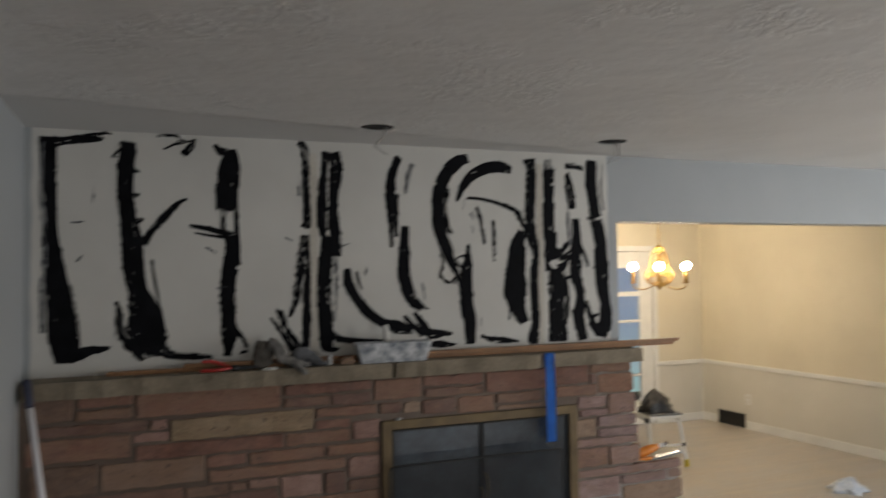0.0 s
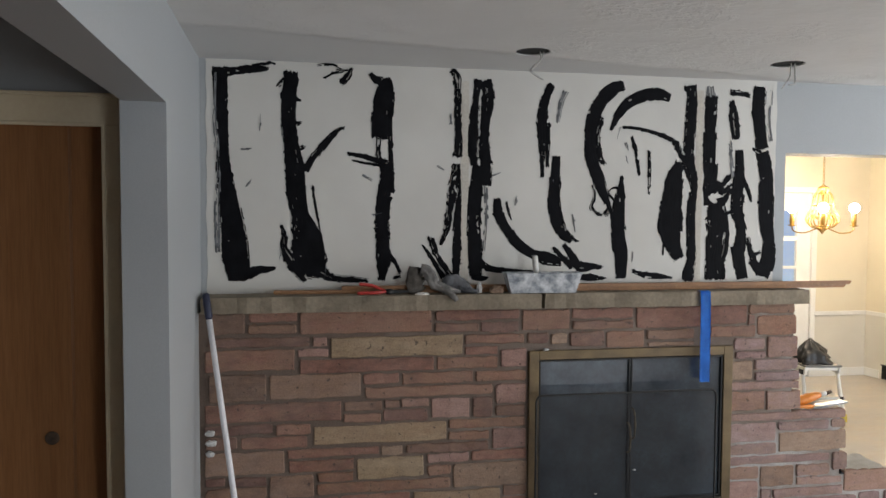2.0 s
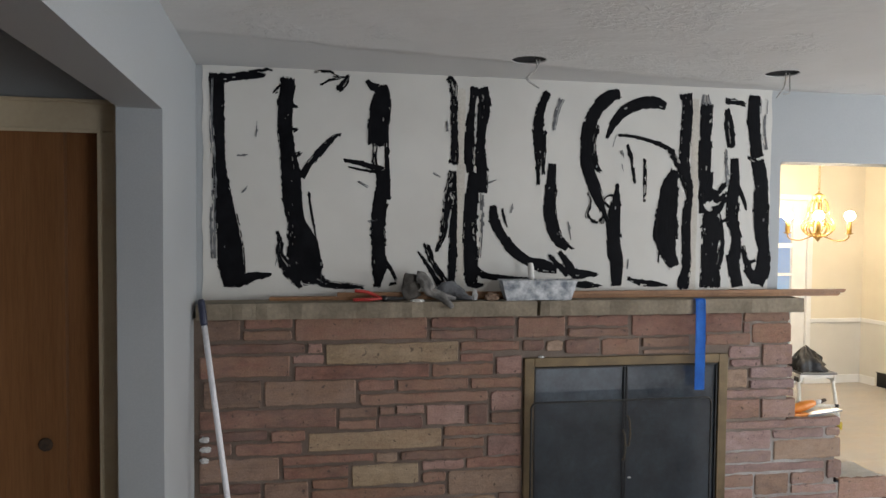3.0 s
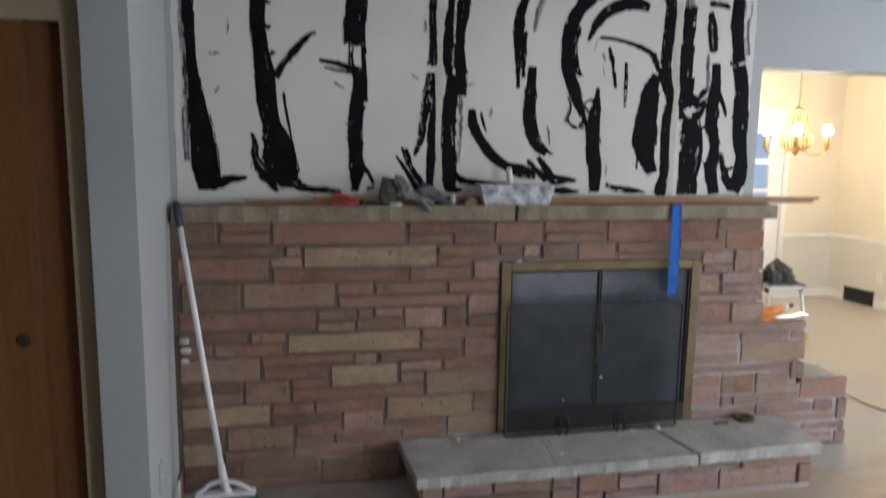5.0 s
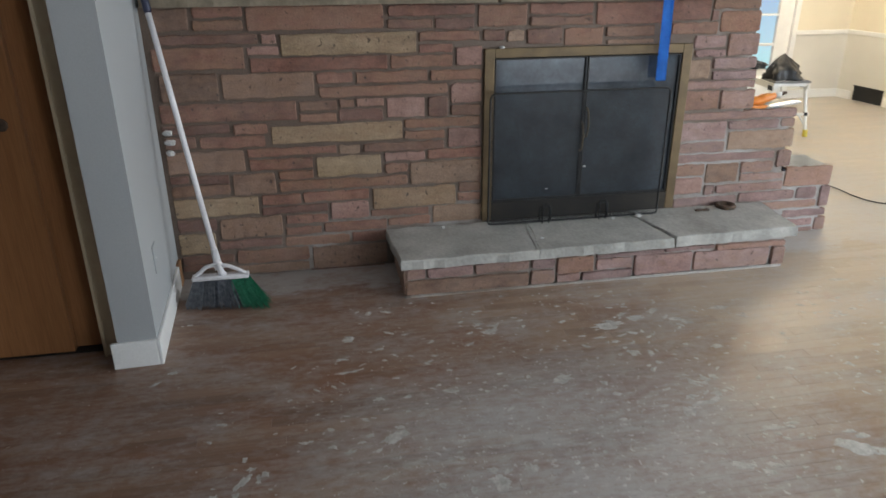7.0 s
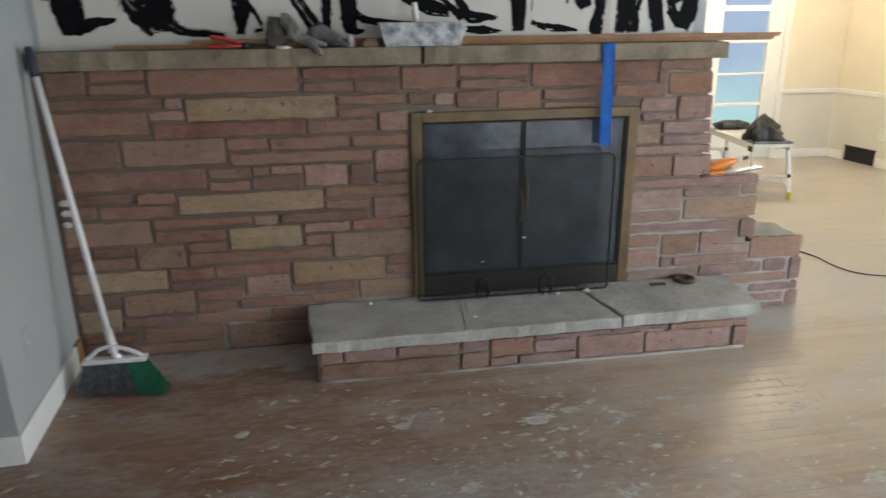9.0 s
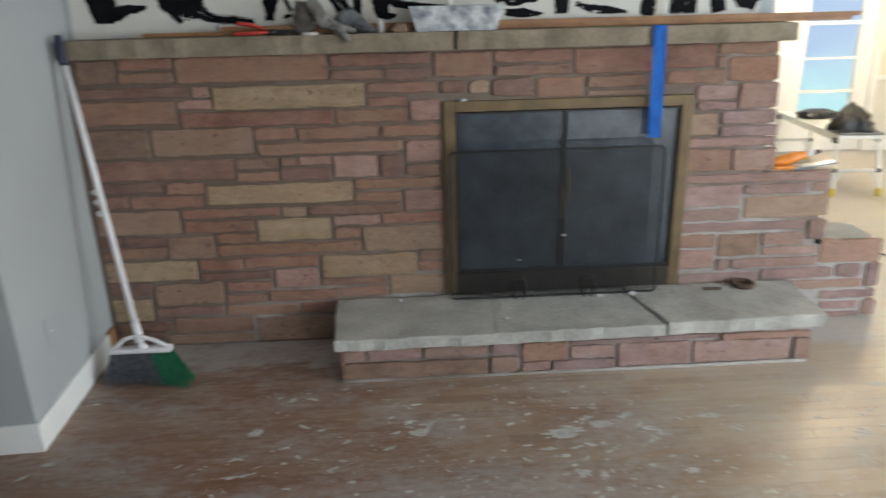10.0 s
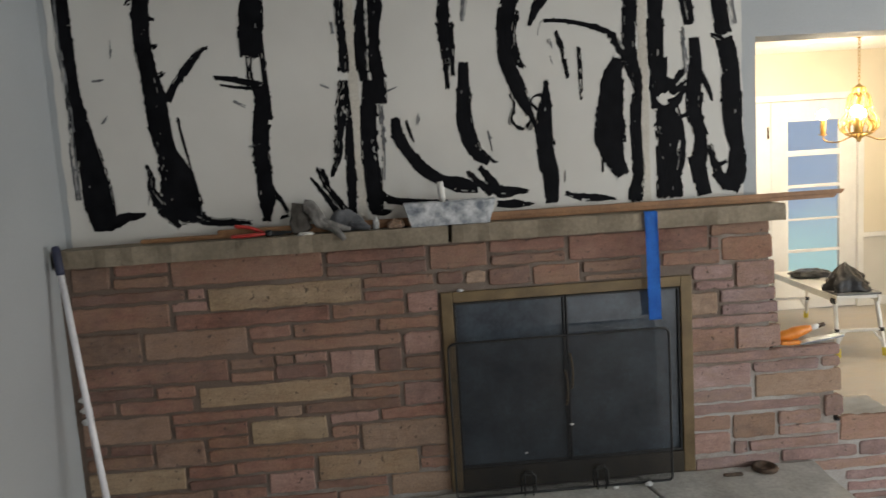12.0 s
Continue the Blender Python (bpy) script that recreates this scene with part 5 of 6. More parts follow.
def build_tray():
    rig, add = built("mud_pan", (1.58, 0.0, MT), "plaster-smeared steel mud pan on the mantel", "plaster tray")
    bm = bmesh.new()
    lo = [(1.418, -0.035), (1.738, -0.035), (1.738, 0.03), (1.418, 0.03)]
    hi = [(1.39, -0.053), (1.762, -0.053), (1.762, 0.034), (1.39, 0.034)]

    def shell(off):
        a = [bm.verts.new((x + (0.003 if x < 1.5 else -0.003) * off, y + (0.003 if y < 0 else -0.003) * off, MT + 0.001 + 0.004 * off)) for x, y in lo]
        b = [bm.verts.new((x + (0.003 if x < 1.5 else -0.003) * off, y + (0.003 if y < 0 else -0.003) * off, MT + 0.095)) for x, y in hi]
        return a, b
    a, b = shell(0)
    c, d = shell(1)
    bm.faces.new(a[::-1])
    bm.faces.new(c)
    for i in range(4):
        j = (i + 1) % 4
        bm.faces.new((a[i], a[j], b[j], b[i]))
        bm.faces.new((c[j], c[i], d[i], d[j]))
        bm.faces.new((b[i], b[j], d[j], d[i]))
    bmesh.ops.subdivide_edges(bm, edges=list(bm.edges), cuts=3, use_grid_fill=True)
    for vv in bm.verts:
        vv.co += noise.noise_vector(vv.co * 26) * 0.002
    add("pan", bm, SPLASHED)
    add("rim", add_tube(bmesh.new(), [(1.39, -0.053, MT + 0.095), (1.762, -0.053, MT + 0.095), (1.762, 0.034, MT + 0.095), (1.39, 0.034, MT + 0.095)], 0.004, 8, True), SPLASHED)
    bm = boxed(((1.424, -0.03, MT + 0.045), (1.732, 0.022, MT + 0.078)))
    bmesh.ops.subdivide_edges(bm, edges=list(bm.edges), cuts=5, use_grid_fill=True)
    for vv in bm.verts:
        vv.co.z += noise.noise(vv.co * 22) * 0.012
    add("plaster_fill", bm, PLASTER, "dried white plaster")
    kn, add2 = built("putty_knife", (1.56, 0.02, MT + 0.08), "putty knife with a cream handle stuck in plaster", "putty knife")
    bm = add_tube(bmesh.new(), [(1.553, 0.012, MT + 0.095), (1.55, 0.012, MT + 0.12), (1.548, 0.014, MT + 0.15), (1.546, 0.016, MT + 0.178)], [0.012, 0.014, 0.015, 0.012], 12)
    add2("handle", bm, PAPER, "cream plastic handle", True)
    add2("blade", boxed(((1.53, 0.008, MT + 0.05), (1.575, 0.011, MT + 0.1))), STEEL)


build_tray()
sc = lump("paper_scrap", PAPER, None, (0.99, -0.035, MT), (0.032, 0.018, 0.008), 2.4, 0.35, 4.0, "", 0.5)
tagged(sc, "torn white paper scrap on the mantel edge", "paper")
sc = lump("plaster_crumb", PLASTER, None, (1.272, 0.018, MT), (0.013, 0.012, 0.03), 2.0, 0.35, 6.0, "", 0.4)
tagged(sc, "lump of white plaster on the mantel", "plaster")


sc = lump("filler_crumb", STONE["o"], None, (1.352, 0.0, MT), (0.034, 0.024, 0.022), 2.2, 0.35, 8.0, "", 0.4)
tagged(sc, "beige crumb of dried filler beside the mud pan", "plaster")


def build_tape():
    bm = bmesh.new()
    line = [(2.4, -0.02, MT + 0.0025), (2.4, -0.05, MT + 0.004), (2.401, -0.0605, MT - 0.004), (2.402, -0.062, MT - 0.05), (2.405, -0.06, 1.2), (2.41, -0.052, 1.05), (2.414, -0.045, 0.95), (2.416, -0.042, 0.904)]
    rows = []
    for k, (x, y, z) in enumerate(glide3(line, 5)):
        w = 0.027 + 0.0012 * noise.noise(Vector((0, z * 12, 1)))
        rows.append([bm.verts.new((x + s * w, y - 0.002 * (1 - s * s) * math.sin(z * 9), z)) for s in (-1, -0.4, 0.4, 1)])
    for r, s in zip(rows, rows[1:]):
        for k in range(3):
            bm.faces.new((r[k], r[k + 1], s[k + 1], s[k]))
    bmesh.ops.solidify(bm, geom=list(bm.faces), thickness=0.0006)
    tagged(part("tape_strip", bm, TAPE, None, "", True), "strip of bright blue masking tape hanging off the mantel", "tape")


build_tape()


# ---- broom ----
def build_broom():
    rig, add = built("broom", (0.24, -0.3, 0), "white-handled angle broom with grey and green bristles", "broom")
    foot, tip = Vector((0.212, -0.282, 0.205)), Vector((0.03, -0.085, 1.385))
    stick = add("handle", add_tube(bmesh.new(), [foot, foot.lerp(tip, 0.3), foot.lerp(tip, 0.6), foot.lerp(tip, 0.915)], 0.0125, 16), BROOMWHITE, "white tube handle", True)
    add("grip", add_tube(bmesh.new(), [foot.lerp(tip, 0.905), foot.lerp(tip, 0.915), foot.lerp(tip, 0.99), tip], [0.0135, 0.016, 0.016, 0.011], 16), NAVY, "navy plastic grip", True, stick)
    add("socket", add_tube(bmesh.new(), [foot - Vector((-0.008, 0.012, 0.035)), foot, foot.lerp(tip, 0.05)], [0.022, 0.018, 0.015], 14), BROOMWHITE, "", True)
    # cap: a bar with an arch over two openings
    xa, xb, zc, yc = 0.096, 0.348, 0.132, -0.3
    cap = add("cap", boxed(((xa, yc - 0.024, zc - 0.004), (xb, yc + 0.024, zc + 0.016)), bevel=0.006), BROOMWHITE, "white plastic cap", True)
    arch = glide3([(xa + 0.008, yc, zc + 0.01), (xa + 0.04, yc, zc + 0.034), (0.165, yc, zc + 0.056), (0.215, yc, zc + 0.064), (0.265, yc, zc + 0.052), (xb - 0.04, yc, zc + 0.03), (xb - 0.008, yc, zc + 0.008)])
    add("arch", add_tube(bmesh.new(), arch, 0.009, 10), BROOMWHITE, "", True, cap)
    add("strut", add_tube(bmesh.new(), [(0.215, yc, zc + 0.07), (0.225, yc, zc + 0.03), (0.235, yc, zc + 0.008)], [0.016, 0.014, 0.02], 10), BROOMWHITE, "", True, cap)
    r = random.Random(11)
    for nm, a, b, mat, cnt in (("bristles", 0.0, 0.68, GREYBRISTLE, 520), ("bristles", 0.66, 1.0, GREENBRISTLE, 300)):
        verts, faces = [], []
        for _ in range(cnt):
            u = r.uniform(a, b)
            x, y = xa + 0.006 + (xb - xa - 0.012) * u, yc + r.uniform(-0.019, 0.019)
            spread = (u - 0.42)
            ex = 0.215 + spread * 0.38 + r.uniform(-0.012, 0.012)
            ey = y + (y - yc) * 1.1 - 0.014 - 0.055 * u * u + r.uniform(-0.012, 0.012)
            ez = r.uniform(0.001, 0.014)
            mx, my, mz = x + (ex - x) * 0.45, y + (ey - y) * 0.5, zc * 0.55
            w = r.uniform(0.0014, 0.0026)
            k = len(verts)
            for px, py, pz, ww in ((x, y, zc, w), (mx, my, mz, w), (ex, ey, ez, w * 0.6)):
                verts += [(px - ww, py, pz), (px + ww, py - ww, pz), (px, py + ww, pz)]
            for j in (0, 3):
                faces += [(k + j, k + j + 1, k + j + 4, k + j + 3), (k + j + 1, k + j + 2, k + j + 5, k + j + 4), (k + j + 2, k + j, k + j + 3, k + j + 5)]
        o = raw(nm, verts, faces, mat, rig)
        o.matrix_parent_inverse = rig.matrix_world.inverted()
        tagged(o, "splayed grey bristles" if mat is GREYBRISTLE else "splayed bright green bristles")


build_broom()


# ---- dining room ----
def french_door(x0, x1, swing_label):
    rig, add = built("french_door", ((x0 + x1) / 2, 3.63, 0), swing_label, "door", "french doors")
    rig["kind"] = "structure"
    a, b = x0 + 0.165, x1 - 0.165
    add("stile", boxed(((x0, 3.61, 0.01), (a, 3.65, 1.997)), bevel=0.003), TRIM)
    add("stile", boxed(((b, 3.61, 0.01), (x1, 3.65, 1.997)), bevel=0.003), TRIM)
    rails = ((0.01, 0.3), (0.561, 0.589), (0.869, 0.889), (1.18, 1.211), (1.483, 1.535), (1.808, 1.997))
    for z0, z1 in rails:
        add("rail", boxed(((a, 3.612, z0), (b, 3.648, z1)), bevel=0.003), TRIM)
    for (_, z0), (z1, _) in zip(rails, rails[1:]):
        o = add("pane", boxed(((a - 0.004, 3.628, z0 - 0.004), (b + 0.004, 3.632, z1 + 0.004))), PANE)
        o.visible_shadow = False
    return rig, add


rig, add = french_door(4.06, 4.899, "white french door leaf with five glass panes")
rig, add = french_door(4.901, 5.738, "white french door leaf with glass panes and small latch")
add("latch", boxed(((4.865, 3.6, 1.66), (4.88, 3.61, 1.77)), bevel=0.002), RUST, "small dark latch plate")
structure("door_casing", boxed(((5.742, 3.585, 0), (5.8, 3.66, 2.06)), ((4.0, 3.585, 2.0), (5.742, 3.66, 2.06)), ((3.96, 3.585, 0), (4.056, 3.66, 2.0)), bevel=0.004), TRIM, "white painted door casing", "trim")


def build_chandelier():
    cx, cy = 5.0, 2.48
    rig, add = built("chandelier", (cx, cy, TOP), "gilded cage chandelier with four lit globe bulbs", "chandelier")
    add("canopy", add_lathe(bmesh.new(), [(0.012, -0.06), (0.05, -0.035), (0.062, 0.0)], (cx, cy, TOP)), GILT, "", True)
    bm = bmesh.new()
    z = TOP - 0.05
    k = 0
    while z > 2.03:
        loop = [(cx + (0.009 * math.cos(t) if k % 2 else 0), cy + (0 if k % 2 else 0.009 * math.cos(t)), z - 0.016 + 0.018 * math.sin(t)) for t in [2 * math.pi * j / 10 for j in range(10)]]
        add_tube(bm, loop, 0.0025, 5, True)
        z -= 0.027
        k += 1
    add("chain", bm, GILT, "", True)
    add("crown", add_lathe(bmesh.new(), [(0.01, 2.03), (0.03, 2.015), (0.05, 2.0), (0.046, 1.997), (0.055, 1.97), (0.03, 1.955), (0.02, 1.94)], (cx, cy, 0)), GILT, "", True)
    add("stem", add_tube(bmesh.new(), [(cx, cy, 1.95), (cx, cy, 1.62)], 0.009, 10), GILT, "", True)
    add("finial", add_lathe(bmesh.new(), [(0.012, 1.66), (0.045, 1.645), (0.05, 1.63), (0.02, 1.61), (0.016, 1.6), (0.004, 1.585)], (cx, cy, 0)), GILT, "", True)
    for j in range(8):
        t = 2 * math.pi * (j + 0.5) / 8
        pts = [(cx + r * math.cos(t), cy + r * math.sin(t), z) for r, z in ((0.03, 1.972), (0.068, 1.945), (0.084, 1.88), (0.094, 1.81), (0.132, 1.755), (0.136, 1.7), (0.09, 1.648), (0.03, 1.632))]
        add("rib", add_tube(bmesh.new(), glide3(pts, 4), 0.006, 6), GILT, "", True)
    for zr, rr in ((1.655, 0.1), (1.845, 0.092)):
        add("band", add_tube(bmesh.new(), [(cx + rr * math.cos(q), cy + rr * math.sin(q), zr) for q in [2 * math.pi * k / 24 for k in range(24)]], 0.006, 6, True), GILT, "", True)
    for j in range(8):
        t = 2 * math.pi * j / 8
        leaf = glide3([(cx + r * math.cos(t), cy + r * math.sin(t), z) for r, z in ((0.1, 1.66), (0.118, 1.7), (0.1, 1.745), (0.07, 1.75), (0.066, 1.715))], 3)
        add("scroll", add_tube(bmesh.new(), leaf, [0.005 + 0.004 * math.sin(math.pi * k / (len(leaf) - 1)) for k in range(len(leaf))], 6), GILT, "", True)
    for j in range(4):
        t = 2 * math.pi * j / 4 + radians(-37)
        c, s = math.cos(t), math.sin(t)
        pts = [(cx + r * c, cy + r * s, z) for r, z in ((0.03, 1.64), (0.08, 1.618), (0.14, 1.594), (0.21, 1.598), (0.243, 1.622), (0.248, 1.652))]
        arm = add("arm", add_tube(bmesh.new(), glide3(pts, 4), 0.0062, 8), GILT, "", True)
        x, y = cx + 0.248 * c, cy + 0.248 * s
        add("drip_pan", add_lathe(bmesh.new(), [(0.01, 1.65), (0.034, 1.658), (0.036, 1.664), (0.012, 1.662)], (x, y, 0), 16), GILT, "", True, arm)
        add("candle_sleeve", add_lathe(bmesh.new(), [(0.019, 1.662), (0.021, 1.7), (0.019, 1.77), (0.016, 1.778)], (x, y, 0), 14), GILT, "gilded candle sleeve", True, arm)
        bm = bmesh.new()
        bmesh.ops.create_uvsphere(bm, u_segments=16, v_segments=10, radius=0.041)
        bm.transform(pose(x, y, 1.818))
        add("bulb", bm, BULB, "glowing frosted globe bulb", True, arm)


build_chandelier()


def build_bench():
    rig, add = built("work_platform", (4.81, 2.68, 0), "folding aluminium work platform with yellow rubber feet", "work platform")
    t = Matrix.Translation((4.81, 2.68, 0)) @ pose(0, 0, 0, 0, 0, -7)

    def place_part(nm, bm, mat, lab="", smooth=False, parent=None):
        bm.transform(t)
        return add(nm, bm, mat, lab, smooth, parent)
    place_part("deck", boxed(((-0.15, -0.6, 0.425), (0.15, 0.6, 0.45)), bevel=0.004), ALU)
    for sx in (-1, 1):
        place_part("side_rail", boxed(((sx * 0.15 - 0.012, -0.61, 0.4), (sx * 0.15 + 0.012, 0.61, 0.452)), bevel=0.004), ALU)
    for sy in (-1, 1):
        for sx in (-1, 1):
            top, bot = Vector((sx * 0.15, sy * 0.56, 0.42)), Vector((sx * 0.17, sy * 0.65, 0.03))
            leg = place_part("leg", add_tube(bmesh.new(), [top, bot], 0.016, 8), ALU)
            place_part("rubber_foot", add_tube(bmesh.new(), [bot + Vector((0, 0, 0.03)), Vector((bot.x, bot.y + sy * 0.006, 0.0))], 0.021, 8), YELLOW, "yellow rubber foot", False, leg)
        place_part("rung", add_tube(bmesh.new(), [(-0.19, sy * 0.612, 0.19), (0.19, sy * 0.612, 0.19)], 0.013, 8), ALU)
        for sx in (-1, 1):
            place_part("brace", add_tube(bmesh.new(), [(sx * 0.1, sy * 0.612, 0.188), (sx * 0.166, sy * 0.634, 0.09)], 0.008, 8), ALU)
            place_part("knob", add_lathe(bmesh.new(), [(0.014, -0.016), (0.02, -0.012), (0.02, 0.012), (0.014, 0.016)], (sx * 0.162, sy * 0.612, 0.19), 12), IRON, "", True)
        place_part("hinge", boxed(((-0.172, sy * 0.56 - 0.03, 0.39), (-0.155, sy * 0.56 + 0.03, 0.43)), bevel=0.003), IRON)


build_bench()
bm = boxed(((-0.15, -0.12, 0), (0.17, 0.13, 0.018)), bevel=0.003)
bm.transform(pose(4.75, 2.2, 0.452, 0, 0, -7))
tagged(part("board_offcut", bm, BOARD), "grey board offcut lying on the work platform", "board")


def draped_bag(name, at, half, peak, seed, label):
    """A slumped bag: a skirt that rises in folds to a twisted peak."""
    bm = bmesh.new()
    rows, n = [], 40
    for k in range(16):
        f = k / 15
        row = []
        for j in range(n):
            t = 2 * math.pi * j / n
            fold = 1 + 0.22 * math.sin(5 * t + seed + 2 * f) * (1 - f) + 0.2 * noise.noise(Vector((math.cos(t) * 2, math.sin(t) * 2, f * 3 + seed)))
            r = (1 - f ** 1.6) ** 0.8 * fold * (1 + 0.25 * noise.noise(Vector((math.cos(t) * 5, math.sin(t) * 5, f * 7 + seed)))) + 0.06 * (1 - f) + 0.02
            row.append(bm.verts.new((at[0] + half[0] * r * math.cos(t) + peak[0] * f, at[1] + half[1] * r * math.sin(t) + peak[1] * f, at[2] + peak[2] * f ** 0.95 + 0.03 * f * noise.noise(Vector((math.cos(t) * 2.5, math.sin(t) * 2.5, f * 4 + seed))))))
        rows.append(row)
    for r, s in zip(rows, rows[1:]):
        for j in range(n):
            bm.faces.new((r[j], r[(j + 1) % n], s[(j + 1) % n], s[j]))
    bm.faces.new(rows[0][::-1])
    bm.faces.new(rows[-1])
    return tagged(part(name, bm, BAG, None, "", True), label, "bag")


draped_bag("plastic_bag", (4.75, 2.22, 0.471), (0.145, 0.11), (-0.02, 0.02, 0.2), 1.0, "crumpled black plastic bag peaked on the platform")
b2 = lump("plastic_bag", BAG, None, (4.86, 2.92, 0.452), (0.16, 0.1, 0.045), 2.2, 0.3, 9.0, "", 0.4)
tagged(b2, "flattened black plastic bag on the platform", "bag")


def build_drill():
    rig, add = built("orange_tool", (3.1, 0.11, 0.712), "orange hand tool lying on the fireplace step", "hand tool")
    z = 0.712
    bm = add_tube(bmesh.new(), glide3([(3.03, 0.115, z + 0.026), (3.08, 0.115, z + 0.034), (3.13, 0.115, z + 0.048), (3.185, 0.115, z + 0.06)], 5), [0.016, 0.02, 0.024, 0.026, 0.027, 0.027, 0.026, 0.027, 0.028, 0.027, 0.025, 0.024, 0.022, 0.02, 0.018, 0.014], 12)
    add("body", bm, ORANGE, "", True)
    add("ferrule", add_tube(bmesh.new(), [(3.18, 0.115, z + 0.058), (3.21, 0.115, z + 0.066), (3.222, 0.115, z + 0.068)], [0.014, 0.013, 0.01], 10), PAPER, "pale collar", True)
    add("tip", add_tube(bmesh.new(), [(3.218, 0.115, z + 0.066), (3.25, 0.115, z + 0.074)], [0.011, 0.009], 10), RUST, "", True)
    rig2, add2 = built("scraper", (3.22, 0.07, z), "steel scraper blade lying on the fireplace step", "scraper")
    bm = boxed(((3.1, 0.045, z + 0.004), (3.3, 0.095, z + 0.012)), bevel=0.002)
    for vv in bm.verts:
        vv.co.z += (vv.co.x - 3.1) * 0.12
    add2("blade", bm, STEEL)
    add2("handle", boxed(((3.02, 0.055, z + 0.001), (3.11, 0.085, z + 0.02)), bevel=0.005), ORANGE)


build_drill()


def sheet(name, x0, x1, y0, y1, z, amp, seed, mat, label, category):
    bm = bmesh.new()
    n = 14
    g = [[bm.verts.new((x0 + (x1 - x0) * i / n, y0 + (y1 - y0) * j / n, z + 0.002 + amp * (0.55 + noise.noise(Vector((i * 0.23 + seed, j * 0.3, seed))) + noise.noise(Vector((i * 0.7, j * 0.6, seed))) * 0.35))) for j in range(n + 1)] for i in range(n + 1)]
    for i in range(n):
        for j in range(n):
            bm.faces.new((g[i][j], g[i + 1][j], g[i + 1][j + 1], g[i][j + 1]))
    low = min(vv.co.z for vv in bm.verts)
    for vv in bm.verts:
        vv.co.z += z + 0.001 - low
    bmesh.ops.solidify(bm, geom=list(bm.faces), thickness=-0.0008)
    return tagged(part(name, bm, mat, None, "", True), label, category)


sheet("paper_sheet", 2.97, 3.232, 0.012, 0.26, 0.712, 0.006, 2.0, PAPER, "creased white paper on the upper fireplace step", "paper")
sheet("paper_bag", 3.255, 3.53, 0.014, 0.25, 0.38, 0.011, 5.0, PAPER, "crumpled off-white paper sack on the lower step", "paper")
bag = draped_bag("clear_bag", (5.6, 0.95, 0.0), (0.13, 0.11), (0.02, 0.0, 0.1), 4.0, "crumpled pale blue plastic bag on the floor")
bag.data.materials[0] = FILM

cab = add_tube(bmesh.new(), glide3([(3.62, 1.0, 0.006), (3.9, 0.98, 0.006), (4.08, 0.86, 0.006), (4.16, 0.68, 0.006), (4.165, 0.5, 0.006), (4.2, 0.37, 0.006), (4.3, 0.29, 0.006), (4.45, 0.25, 0.006), (4.75, 0.27, 0.006), (5.3, 0.5, 0.006), (6.2, 0.6, 0.006)]), 0.0038, 8)
tagged(part("power_cable", cab, CABLE, None, "", True), "black power cable trailing across the floor", "cable")


def build_register():
    rig, add = built("floor_register", (6.46, 3.2, 0.0), "black open heating register in the wall base", "register")
    for nm, a, b, mt in (("opening", (-0.006, -0.6, 0.004), (0.012, -0.23, 0.15), HOLE), ("rim", (-0.012, -0.61, 0.15), (0.0, -0.22, 0.16), IRON)):
        bm = boxed((a, b), bevel=0.001)
        bm.transform(EASTWALL)
        add(nm, bm, mt)
    o = boxed(((-0.006, -0.68, 0.27), (0.0, -0.61, 0.385)), bevel=0.002)
    o.transform(EASTWALL)
    pl = tagged(part("outlet", o, TRIM), "white electrical outlet plate on the wall", "outlet")
    for z in (0.3, 0.35):
        s = boxed(((-0.008, -0.662, z - 0.014), (-0.006, -0.628, z + 0.014)), bevel=0.0005)
        s.transform(EASTWALL)
        part("socket", s, PAPER, pl)


build_register()

# white plaster dabs on the stonework beside the wall
for x, z, w in ((0.03, 0.74, 0.03), (0.035, 0.695, 0.035), (0.03, 0.645, 0.026)):
    d = lump("plaster_dab", PLASTER, None, (x, -0.006, z - 0.012), (w * 0.7, 0.008, 0.013), 2.0, 0.35, x * 90 + z * 7)
    tagged(d, "dab of white plaster stuck to the stone", "plaster", "plaster dabs")
d = lump("plaster_chip", PLASTER, None, (1.6, -0.008, 1.076), (0.014, 0.01, 0.006), 2.0, 0.35, 3.3)
tagged(d, "white plaster chip on the brass frame", "plaster", "plaster dabs")


for x, y, z, w in ((2.028, -0.088, 0.492, 0.008), (1.832, -0.088, 0.385, 0.006), (2.345, -0.105, 0.203, 0.018), (2.2, -0.11, 0.205, 0.012), (1.3, -0.06, 0.2, 0.012), (1.75, -0.3, 0.203, 0.01)):
    d = lump("plaster_chip", PLASTER, None, (x, y, z), (w, w * 0.6, w * 0.5), 2.0, 0.4, x * 7 + z * 31)
    tagged(d, "small chip of white plaster caught on the fire screen" if z > 0.3 else "small chip of white plaster on the hearth", "plaster", "plaster chips")


